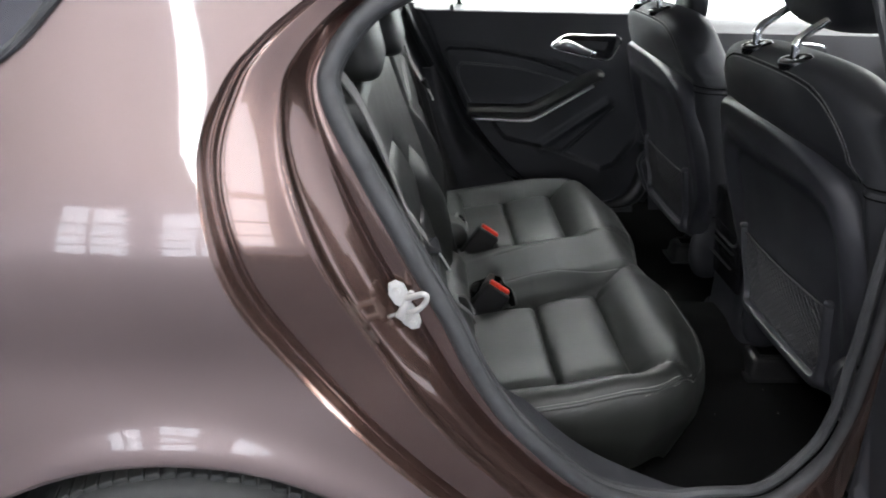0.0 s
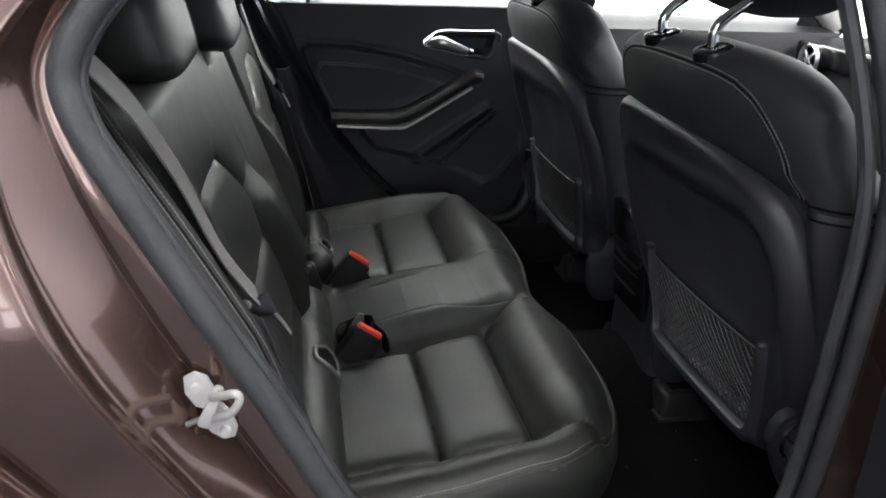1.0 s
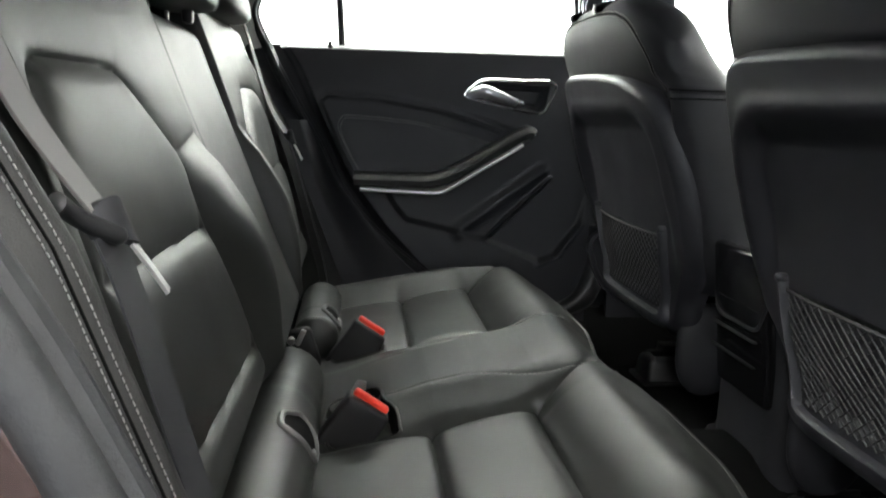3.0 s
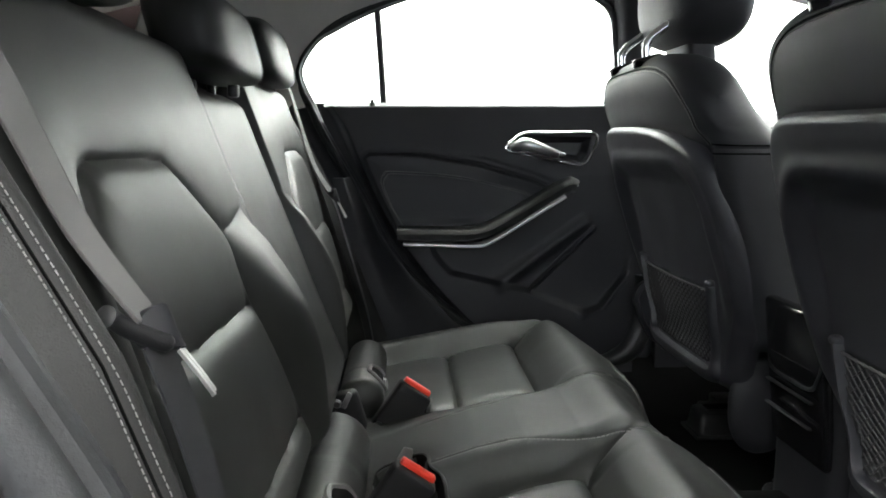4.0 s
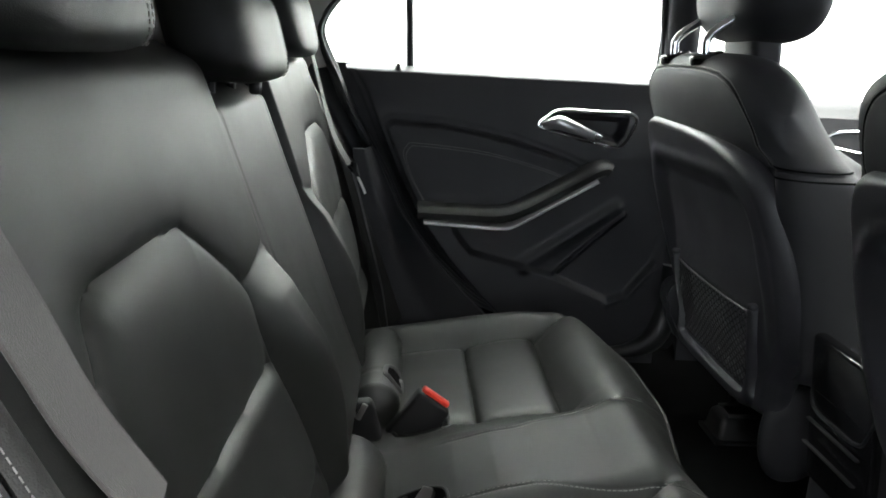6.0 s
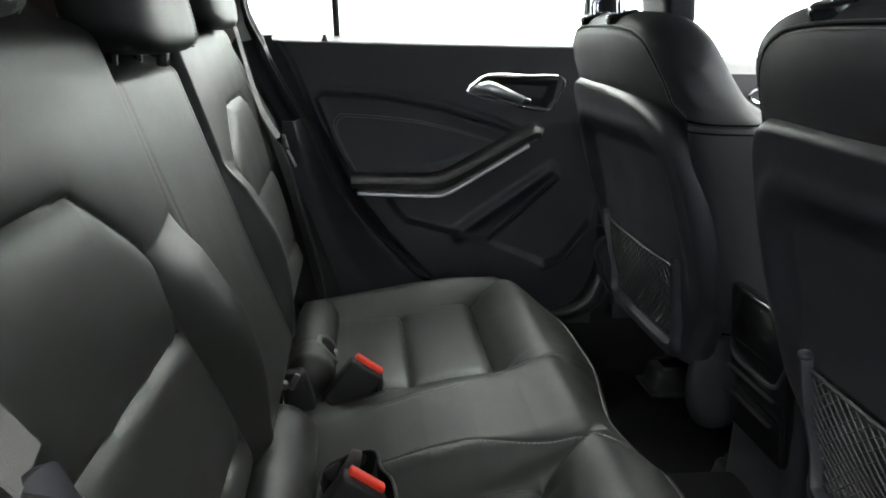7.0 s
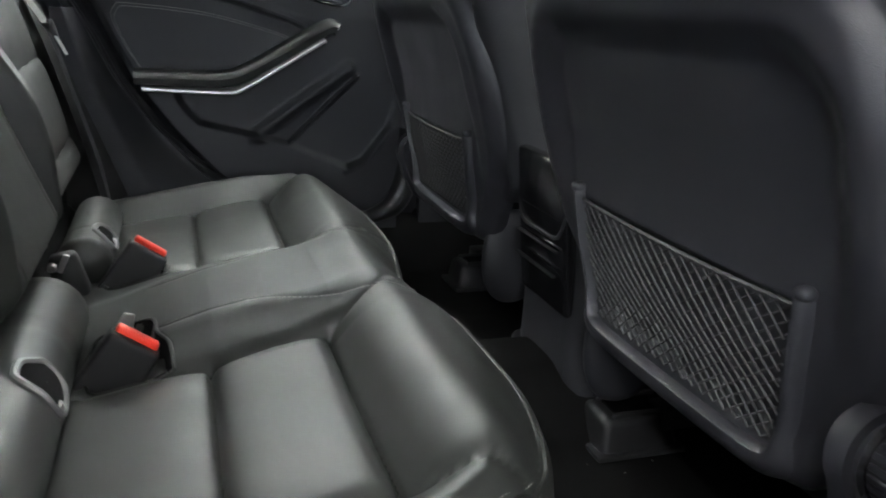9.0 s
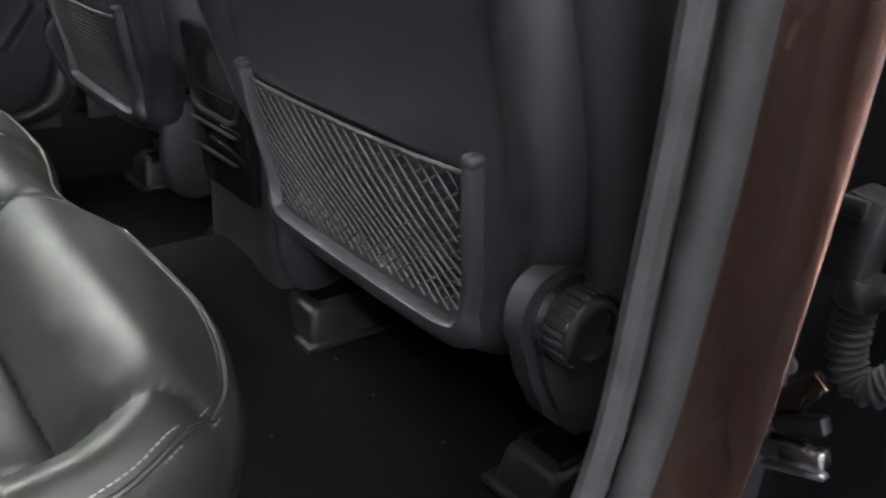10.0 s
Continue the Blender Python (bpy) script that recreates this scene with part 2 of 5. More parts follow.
def dline(px, pz, line):
    """Distance to an open line."""
    line = np.array(line, float)
    d = np.full(px.shape, 1e9)
    for a, b in zip(line[:-1], line[1:]):
        e = b - a
        wx, wz = px - a[0], pz - a[1]
        t = np.clip((wx * e[0] + wz * e[1]) / (e @ e + 1e-12), 0, 1)
        d = np.minimum(d, np.hypot(wx - t * e[0], wz - t * e[1]))
    return d


def step(a, b, x):
    t = np.clip((x - a) / (b - a), 0, 1)
    return t * t * (3 - 2 * t)


def dent(d, w):
    return np.exp(-(d / w) ** 2)


def outline_plate(points, y0, y1, bevel=0.002):
    """A plate in the x-z plane from a closed outline, between y0 and y1."""
    bm = bmesh.new()
    vs = [bm.verts.new((x, y0, z)) for x, z in points]
    face = bm.faces.new(vs)
    r = bmesh.ops.extrude_face_region(bm, geom=[face])
    for v in r["geom"]:
        if isinstance(v, bmesh.types.BMVert):
            v.co.y = y1
    bmesh.ops.recalc_face_normals(bm, faces=bm.faces[:])
    if bevel:
        bmesh.ops.bevel(bm, geom=[e for e in bm.edges if abs(e.verts[0].co.y - e.verts[1].co.y) < 1e-6], offset=bevel, segments=2, affect="EDGES")
    return bm


# ---------------------------------------------------------------- the hall round the car
GROUND = -0.03


def plain_box(x0, x1, y0, y1, z0, z1):
    v = [(x, y, z) for x in (x0, x1) for y in (y0, y1) for z in (z0, z1)]
    return v, [(0, 1, 3, 2), (4, 6, 7, 5), (0, 4, 5, 1), (2, 3, 7, 6), (0, 2, 6, 4), (1, 5, 7, 3)]


X0, X1, Y0, Y1, HIGH = -7.0, 8.0, -9.0, 5.0, 4.2
tagged(part("floor", plain_box(X0, X1, Y0, Y1, GROUND - 0.1, GROUND), HALL_FLOOR, smooth=False), "smooth grey hall floor under the car", "floor", kind="structure")
tagged(part("ceiling", plain_box(X0, X1, Y0, Y1, HIGH, HIGH + 0.1), HALL_CEILING, smooth=False), "plain cream hall ceiling", "ceiling", kind="structure")
tagged(part("wall_west", plain_box(X0 - 0.1, X0, Y0, Y1, GROUND, HIGH), HALL_WALL, smooth=False), "plain pale grey hall wall", "wall", kind="structure")
tagged(part("wall_east", plain_box(X1, X1 + 0.1, Y0, Y1, GROUND, HIGH), HALL_WALL, smooth=False), "plain pale grey hall wall", "wall", kind="structure")
# unseen glowing panels, added overhead to brighten the seat cushions
for x0, x1, y0, y1 in ((-4.0, 6.8, 1.3, 4.7), (3.9, 7.4, -3.0, 1.0)):
    rl = tagged(part("rooflight", plain_box(x0, x1, y0, y1, HIGH - 0.03, HIGH - 0.002), FILL_ROOF, smooth=False), "added glowing ceiling panel that brightens the seats", "rooflight", kind="structure")
    part("frame", merge(plain_box(x0 - 0.06, x0, y0, y1, HIGH - 0.05, HIGH - 0.002), plain_box(x1, x1 + 0.06, y0, y1, HIGH - 0.05, HIGH - 0.002),
                        plain_box(x0, x1, y0 - 0.06, y0, HIGH - 0.05, HIGH - 0.002), plain_box(x0, x1, y1, y1 + 0.06, HIGH - 0.05, HIGH - 0.002)), HALL_STEEL, rl, smooth=False)
# the wall behind the camera has three windows, the wall beyond the car one long bright one
SIDES = (X0, -4.6, -3.5, -2.95, -1.85, -1.0, 0.1, X1)
tagged(part("wall_south", merge(plain_box(X0, X1, Y0 - 0.2, Y0, GROUND, 0.6), plain_box(X0, X1, Y0 - 0.2, Y0, 3.5, HIGH),
                                *[plain_box(SIDES[i], SIDES[i + 1], Y0 - 0.2, Y0, 0.6, 3.5) for i in (0, 2, 4, 6)]), HALL_WALL, smooth=False),
       "pale grey hall wall with three tall windows", "wall", kind="structure")
tagged(part("wall_north", merge(plain_box(X0, X1, Y1, Y1 + 0.2, GROUND, 0.15), plain_box(X0, X1, Y1, Y1 + 0.2, 3.7, HIGH),
                                plain_box(X0, -5.0, Y1, Y1 + 0.2, 0.15, 3.7), plain_box(6.9, X1, Y1, Y1 + 0.2, 0.15, 3.7)), HALL_WALL, smooth=False),
       "pale grey hall wall with one long bright window", "wall", kind="structure")
win = tagged(part("window_1", plain_box(-5.0, 6.9, Y1 + 0.1, Y1 + 0.12, 0.15, 2.5), DAY_FAR, smooth=False), "long bright frosted window full of daylight", "window", kind="structure")
# out of view; a stronger strip added so the cushions catch more light
part("upper_pane", plain_box(-5.0, 6.9, Y1 + 0.1, Y1 + 0.12, 2.5, 3.7), FILL_HIGH, win, "added brighter upper strip that lights the cushions", smooth=False)
for k, x in enumerate((-4.05, -2.4, -0.45)):
    win = tagged(part("window_%d" % (k + 2), plain_box(x - 0.55, x + 0.55, Y0 - 0.12, Y0 - 0.1, 0.6, 3.5), DAY_NEAR, smooth=False), "tall daylit window with white bars", "window", kind="structure")
    for q in (-0.02,):
        part("mullion", plain_box(x + q - 0.03, x + q + 0.03, Y0 - 0.09, Y0 - 0.02, 0.6, 3.5), HALL_STEEL, win, smooth=False)
    for z in (1.3, 2.0, 2.75):
        part("transom", plain_box(x - 0.55, x + 0.55, Y0 - 0.085, Y0 - 0.03, z - 0.05, z + 0.05), HALL_STEEL, win, smooth=False)


def strip_lamp(x0, x1, y0, y1):
    t = thing("strip_lamp", "long white ceiling strip lamp, lit", "ceiling lamp", "strip lamps in rows")
    part("housing", plain_box(x0 - 0.03, x1 + 0.03, y0 - 0.03, y1 + 0.03, HIGH - 0.05, HIGH - 0.002), HALL_STEEL, t, smooth=False)
    part("tube", plain_box(x0, x1, y0, y1, HIGH - 0.08, HIGH - 0.052), LAMP, t, "glowing white tube", smooth=False)


for x in (-2.4, 0.4, 3.2, 6.0):
    strip_lamp(x - 0.09, x + 0.09, -8.9, -3.2)
    if x == 0.4:
        strip_lamp(x - 0.09, x + 0.09, -2.9, 1.1)
strip_lamp(-2.2, 0.2, -3.05, -2.90)


# ---------------------------------------------------------------- the body shell
def y_out(x, z):
    """Half width of the outer skin."""
    lean = 0.018 * np.log1p(np.exp(np.clip((z - 0.90) / 0.018, -30, 30)))
    flare = np.hypot(x + 0.277, z - 0.268) - 0.385
    return (0.872 - 0.37 * lean + 0.30 * np.maximum(0, z - 0.96) ** 2 - 0.10 * np.maximum(0, 0.60 - z) - 0.16 * np.maximum(0, -0.25 - x) ** 2
            - 0.010 * np.exp(-((z - 0.76) / 0.06) ** 2) + 0.012 * np.exp(-(flare / 0.035) ** 2) + 0.0005 * np.sin(19 * x + 6 * z) * np.sin(15 * z - 5 * x))


def y_in(z):
    """Half width of the inner opening, where the door rubber sits."""
    return 0.77 - 0.8 * np.maximum(0, z - 0.95) ** 2


OPEN_OUT = [(0.30, 0.405), (0.14, 0.49), (0.046, 0.574), (-0.056, 0.673), (-0.15, 0.78), (-0.205, 0.877), (-0.226, 0.99), (-0.201, 1.066), (-0.164, 1.111),
            (-0.114, 1.152), (-0.04, 1.205), (0.08, 1.27), (0.25, 1.33), (0.42, 1.34), (0.54, 1.29), (0.59, 1.16), (0.606, 0.96), (0.602, 0.80), (0.592, 0.70),
            (0.576, 0.62), (0.52, 0.50), (0.45, 0.42), (0.38, 0.402)]
OPEN_IN = [(0.34, 0.503), (0.24, 0.534), (0.146, 0.616), (0.088, 0.692), (0.041, 0.785), (-0.007, 0.872), (-0.061, 0.975), (-0.094, 1.045), (-0.092, 1.085),
           (-0.059, 1.131), (-0.02, 1.155), (0.08, 1.20), (0.25, 1.25), (0.41, 1.265), (0.50, 1.235), (0.545, 1.14), (0.594, 0.96), (0.596, 0.80), (0.590, 0.70),
           (0.580, 0.61), (0.555, 0.55), (0.49, 0.51), (0.40, 0.503)]
OPEN_FAR = OPEN_IN[:14] + [(0.60, 1.22), (0.645, 1.12), (0.665, 0.96), (0.67, 0.80), (0.667, 0.70), (0.66, 0.62), (0.60, 0.53), (0.50, 0.505), (0.42, 0.50)]
E_NEAR = curve(OPEN_OUT, 10, closed=True)
S_NEAR = curve(OPEN_IN, 10, closed=True)
S_FAR = curve([(x + 0.034 * (x < 0.3), z) for x, z in OPEN_FAR], 10, closed=True)
ARCH = (-0.277, 0.268, 0.385)


def body_side(car, sgn):
    """Quarter panel, door jamb and rubber of one side; sgn -1 is the open side."""
    S_XZ = S_NEAR if sgn < 0 else S_FAR
    E_XZ = E_NEAR if sgn < 0 else E_NEAR + np.array([[0.06, 0]]) * step(0.3, 0.5, E_NEAR[:, :1])
    ye, ys = y_out(E_XZ[:, 0], E_XZ[:, 1]), y_in(S_XZ[:, 1]) - (0.05 * (1 - step(0.94, 1.0, S_XZ[:, 1])) if sgn > 0 else 0.03 * step(0.46, 0.57, S_XZ[:, 0]))
    ye = ye * (1 - step(0.50, 0.58, E_XZ[:, 0])) + 0.797 * step(0.50, 0.58, E_XZ[:, 0])
    prof = curve([(0, 0), (0.012, 0.015), (0.032, 0.06), (0.044, 0.17), (0.058, 0.215), (0.072, 0.20), (0.082, 0.25), (0.088, 0.315), (0.102, 0.32), (0.118, 0.285), (0.20, 0.295), (0.34, 0.32), (0.46, 0.345),
                  (0.505, 0.355), (0.523, 0.385), (0.535, 0.44), (0.56, 0.56), (0.66, 0.80), (0.76, 0.975), (0.785, 0.99), (0.797, 0.955), (0.815, 0.905), (0.84, 0.885), (0.90, 0.895), (0.955, 0.93), (1.0, 1.0)], 5)
    v = []
    flat = step(0.48, 0.54, S_XZ[:, 0])
    top = (step(0.95, 1.07, E_XZ[:, 1]) * (1 - step(0.15, 0.4, E_XZ[:, 0])))[:, None]
    for f, g in prof:
        # the fold at the outer edge widens above the waist
        fr = f + (np.interp(f, [0, 0.032, 0.102, 0.118, 0.5, 1], [0, 0.006, 0.15, 0.165, 0.52, 1]) - f) * top
        xz = E_XZ * (1 - fr) + S_XZ * fr
        g = g * (1 - flat) + flat * f
        if sgn < 0:
            # the pillar's face is gently crowned
            xz = xz - np.stack([flat * 0.0014 * math.sin(math.pi * f) ** 0.7, 0 * flat], 1)
        v.append(np.stack([xz[:, 0], sgn * (ye * (1 - g) + ys * g), xz[:, 1]], 1))
    v = np.array(v).transpose(1, 0, 2)
    n, k = v.shape[:2]
    faces = grid_faces(n, k, closed_u=True, flip=sgn > 0)
    if sgn > 0:
        high = v.reshape(-1, 3)[:, 2]
        faces = [q for q in faces if max(high[i] for i in q) < 1.0]
    part("door_jamb", (v.reshape(-1, 3), faces), PAINT_SHADED if sgn < 0 else PLASTIC, car, "glossy brown painted door jamb, darkened for shade" if sgn < 0 else "black covered door jamb")
    # rubber: a round bulb with a flat lip behind it
    bulb = np.stack([S_XZ[:, 0], sgn * (ys + 0.006), S_XZ[:, 1]], 1)
    cen = np.array([0.22, 0, 0.85])
    inward = cen - bulb
    inward[:, 1] = 0
    inward /= np.linalg.norm(inward, axis=1)[:, None]
    rub = part("door_rubber", tube(bulb, 0.0115, 12, closed=True), RUBBER, car, "dusty black rubber door seal")
    tuck = (1 - 0.62 * (1 - step(0.25, 0.45, S_XZ[:, 0])))[:, None]
    part("lip", tube(bulb + inward * 0.0185 * tuck + np.array([0, -sgn * 0.013, 0]), 0.0078, 8, closed=True), RUBBER, rub)
    # inner return of the opening, to the trim
    ret = np.stack([bulb + inward * 0.012 + np.array([0, -sgn * 0.01, 0]), bulb + inward * 0.010 + np.stack([0 * ys, -sgn * (0.014 + ((0.066 - 0.052 * step(0.60, 0.68, S_XZ[:, 1])) if sgn < 0 else 0.016) * (1 - step(0.22, 0.46, S_XZ[:, 0]))), 0 * ys], 1)], 1)
    part("sill_trim", (ret.reshape(-1, 3), grid_faces(n, 2, closed_u=True, flip=sgn < 0)), PLASTIC, car)
    # quarter panel: fans from the door edge to the wheel arch and the tail
    cx, cz, r = ARCH
    arch = [(cx + r * math.cos(a), cz + r * math.sin(a)) for a in np.linspace(radians(8), radians(172), 60)]
    tail = [(-0.72, 0.30), (-1.25, 0.36), (-1.30, 0.70), (-1.24, 1.0), (-0.95, 1.24), (-0.5, 1.36)]
    edge = E_XZ[0:120]
    outer = np.vstack([even(np.array(arch), 70), even(curve(tail, 6), 50)])
    w = np.linspace(0, 1, 40) ** 1.0
    g = edge[:, None] * (1 - w[None, :, None]) + outer[:, None] * w[None, :, None]
    yy = y_out(g[..., 0], g[..., 1])
    q = np.stack([g[..., 0], sgn * yy, g[..., 1]], 2)
    part("quarter_panel", (q.reshape(-1, 3), grid_faces(len(edge), len(w), flip=sgn < 0)), PAINT, car, "glossy metallic brown quarter panel over the rear wheel")
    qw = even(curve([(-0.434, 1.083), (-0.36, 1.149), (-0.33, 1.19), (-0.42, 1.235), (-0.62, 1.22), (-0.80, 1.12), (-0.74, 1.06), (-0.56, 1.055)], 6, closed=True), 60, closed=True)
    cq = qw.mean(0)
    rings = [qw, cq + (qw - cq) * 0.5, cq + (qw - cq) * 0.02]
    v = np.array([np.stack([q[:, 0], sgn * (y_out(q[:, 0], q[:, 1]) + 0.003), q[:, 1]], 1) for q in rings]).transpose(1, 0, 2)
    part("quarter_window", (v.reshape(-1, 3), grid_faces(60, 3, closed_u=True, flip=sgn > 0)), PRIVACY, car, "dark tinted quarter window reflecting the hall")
    part("quarter_window_rubber", tube(v[:, 0], 0.006, 8, closed=True), RUBBER, car)
    # folded lip of the arch and dark wheel housing
    a = np.array(arch)
    lip = [np.stack([a[:, 0], sgn * y_out(a[:, 0], a[:, 1]), a[:, 1]], 1)]
    for dr, dy in ((-0.006, 0.004), (-0.008, 0.012), (0.0, 0.03)):
        b = np.array([cx, cz]) + (a - [cx, cz]) * (1 + dr / r)
        lip.append(np.stack([b[:, 0], sgn * (y_out(a[:, 0], a[:, 1]) - dy), b[:, 1]], 1))
    lip = np.array(lip).transpose(1, 0, 2)
    part("arch_lip", (lip.reshape(-1, 3), grid_faces(len(a), 4, flip=sgn > 0)), PAINT, car)
    b = np.array([cx, cz]) + (a - [cx, cz]) * 1.01
    house = np.stack([np.stack([b[:, 0], sgn * (y_out(a[:, 0], a[:, 1]) - d), b[:, 1]], 1) for d in (0.028, 0.30)], 1)
    part("wheel_housing", (house.reshape(-1, 3), grid_faces(len(a), 2, flip=sgn > 0)), PLASTIC_HARD, car)


car = thing("car", "brown metallic hatchback with a rear door open", "car")
body_side(car, -1)
body_side(car, 1)

# roof, headliner, tail and underside
xs = np.linspace(-1.25, 1.15, 40)
vs = np.linspace(-1, 1, 33)


def roof_z(x, s, top):
    crown = top - 0.17 * (x - 0.35) ** 2 * (1.0 if top > 1.4 else 1.0)
    return crown - 0.10 * abs(s) ** 3


outer = np.array([[(x, 0.72 * s - 0.06 * s * max(0, -0.2 - x), roof_z(x, s, 1.44)) for s in vs] for x in xs])
inner = outer - np.array([0, 0, 0.035])
part("roof", slab(outer, inner), PAINT, car)
part("headliner", slab(inner - np.array([0, 0, 0.004]), inner - np.array([0, 0, 0.02])), LINING, car, "light grey woven headliner")
tail = np.array([[(-1.02 - 0.06 * math.sin(u * 3), y, 0.2 + u * 0.95) for y in np.linspace(-0.84, 0.84, 12)] for u in np.linspace(0, 1, 12)])
part("tailgate", slab(tail, tail + np.array([0.05, 0, 0])), PAINT, car)
shelf = np.array([[(x, y, 0.93 - 0.02 * (x + 0.15)) for y in np.linspace(-0.70, 0.70, 10)] for x in np.linspace(-0.98, -0.17, 10)])
part("parcel_shelf", slab(shelf, shelf - np.array([0, 0, 0.02])), CARPET, car)

# window line of the far side, and the pale trim that runs from it to the headliner
WIN = [(-0.030, 0.993), (-0.052, 1.03), (-0.059, 1.075), (-0.040, 1.112), (0.02, 1.163), (0.111, 1.200), (0.25, 1.235), (0.45, 1.252), (0.585, 1.245), (0.622, 1.20), (0.640, 0.985)]


def win_y(z):
    return 0.785 - 0.35 * np.maximum(0, z - 1.0)


far_w = curve(WIN, 8)
far_w3 = np.stack([far_w[:, 0], win_y(far_w[:, 1]), far_w[:, 1]], 1)
HEAD = [(-0.36, 0.66, 0.92), (-0.38, 0.65, 1.02), (-0.36, 0.62, 1.12), (-0.30, 0.58, 1.20), (-0.15, 0.54, 1.27), (0.05, 0.52, 1.325), (0.25, 0.50, 1.352), (0.45, 0.50, 1.36), (0.60, 0.52, 1.35), (0.72, 0.56, 1.32), (0.78, 0.60, 1.28)]
hd = curve(HEAD, 8)
for sgn in (1, -1):
    if sgn > 0:
        a = far_w3 + np.array([0, -0.012, 0])
    else:
        i0 = 7 * 10
        a = S_NEAR[i0:i0 + len(hd)]
        a = np.stack([a[:, 0], y_in(a[:, 1]) - 0.03, a[:, 1]], 1)
    t = np.linspace(0, 1, 14)
    bulge = np.sin(t * math.pi) * 0.02
    g = a[:, None] * (1 - t[None, :, None]) + hd[:, None] * t[None, :, None]
    g[..., 1] += bulge[None]
    g[..., 1] *= sgn
    back = g + np.array([-0.004, 0.012 * sgn, 0.008])
    part("pillar_trim", slab(g, back), LINING, car, "pale grey pillar trim")
part("window_rubber", tube(far_w3, 0.006, 8), RUBBER, car)
wp = outline_plate([tuple(p) for p in curve(WIN, 4)], 0, 0.004, 0)
for v in wp.verts:
    v.co.y += win_y(v.co.z) + 0.012
g_ob = part("window_pane", wp, GLASS, car, "clear side window", smooth=False)
g_ob.visible_shadow = False
part("lock_pin", lathe([(0.0, 0.012), (0.004, 0.011), (0.005, 0.004), (0.007, 0.0), (0.007, -0.01)], 16, "z", (0.099, 0.728, 0.993)), PLASTIC_HARD, car, "small black door lock pin")
part("window_bar", tube([(0.123, 0.79, 0.985), (0.118, 0.765, 1.09), (0.111, 0.727, 1.205)], 0.0075, 8), PLASTIC_HARD, car, "black upright bar in the side window")
# far B pillar between the doors
part("door_pillar", tube(curve([(0.70, 0.74, 0.30), (0.69, 0.75, 0.8), (0.675, 0.755, 1.0), (0.66, 0.72, 1.15), (0.63, 0.66, 1.27)], 6), 0.035, 10), PLASTIC, car)
# near B pillar trim inside the rubber
bp = np.array([[(0.560 + 0.14 * u, -0.728 + 0.010 * min(1, u * 5) + 0.01 * u + 0.055 * max(0, z - 1.0) / 0.3, z) for u in np.linspace(0, 1, 16)] for z in np.linspace(0.36, 1.30, 24)])
bp[..., 0] += 0.058 - 0.33 * np.maximum(0, bp[..., 2] - 0.97)
part("pillar_cover", slab(bp, bp + np.array([0, -0.03, 0])), PLASTIC, car, "black plastic pillar cover")
# panel added to darken the gap beyond the pillar, where only shade falls
part("pillar_shadow_panel", rbox((0.12, 0.02, 0.75), 0.005, 2, at=(0.685, -0.728, 0.78)), GLOSS_BLACK, car, "black panel added for the shade behind the hinge")

# carpet, tunnel, sills
gx, gy = np.meshgrid(np.linspace(0.30, 1.65, 60), np.linspace(-0.74, 0.74, 80), indexing="ij")
gz = 0.325 + 0.09 * np.exp(-(gy / 0.11) ** 4) + 0.13 * step(0.62, 0.74, np.abs(gy)) + 0.05 * (1 - step(0.30, 0.44, gx)) + 0.3 * step(1.35, 1.65, gx)
fl = np.stack([gx, gy, gz], 2)
part("carpet", slab(fl, fl - np.array([0, 0, 0.03])), CARPET, car, "matt black carpet")
part("underside", plain_box(-1.0, 1.7, -0.72, 0.72, 0.18, 0.22), PLASTIC_HARD, car, smooth=False)


# ---------------------------------------------------------------- wheel
def wheel(x, y, z):
    t = thing("wheel", "black tyre on an alloy rim under the arch", "wheel", at=(x, y, z))
    R = 0.318
    prof = [(0.225, -0.1), (0.27, -0.108), (0.298, -0.105), (0.311, -0.095), (0.3165, -0.075), (R, -0.03), (R, 0.03), (0.3165, 0.075), (0.311, 0.095), (0.298, 0.105), (0.27, 0.108), (0.225, 0.1)]
    part("tyre", lathe(prof, 96, "y"), TYRE, t, "worn black tyre")
    for i in range(104):
        a = 2 * math.pi * i / 104
        for y0 in (-0.092, 0.062):
            bm = rbox((0.0165, 0.040, 0.008), 0.0015, 1, at=(0, 0, 0))
            bm.transform(pose(0, y0 + 0.015, 0) @ Matrix.Rotation(a, 4, "Y") @ pose(0, 0, R - 0.001, 0, 0, 12))
            if i == 0 and y0 < 0:
                block = part("tread_block", bm, TYRE, t)
                mesh = block.data
            else:
                bm.free()
                o = new("tread_block", mesh)
                o.parent = t
                o.matrix_basis = pose(0, (0.154 if y0 > 0 else 0), 0) @ Matrix.Rotation(a, 4, "Y")
    part("rim", lathe([(0.228, -0.1), (0.222, -0.085), (0.20, -0.07), (0.19, 0.0), (0.19, 0.1)], 48, "y"), ALLOY, t, "silver alloy rim")
    return t


wheel(-0.277, -0.745, 0.288)


# ---------------------------------------------------------------- doors
HINGE = (0.66, 0.815)


def sweep_xz(path, prof):
    """Sweep (across, y) pairs along a line in the x-z plane."""
    p = np.array(path, float)
    t = np.gradient(p, axis=0)
    t /= np.linalg.norm(t, axis=1)[:, None]
    nrm = np.stack([-t[:, 1], t[:, 0]], 1)
    k = len(prof)
    v = np.array([[(a[0] + n[0] * u, y, a[1] + n[1] * u) for u, y in prof] for a, n in zip(p, nrm)]).reshape(-1, 3)
    f = []
    for i in range(len(p) - 1):
        for q in range(k):
            w = (q + 1) % k
            f.append((i * k + q, (i + 1) * k + q, (i + 1) * k + w, i * k + w))
    f += [tuple(range(k)), tuple((len(p) - 1) * k + q for q in range(k - 1, -1, -1))]
    return v, f


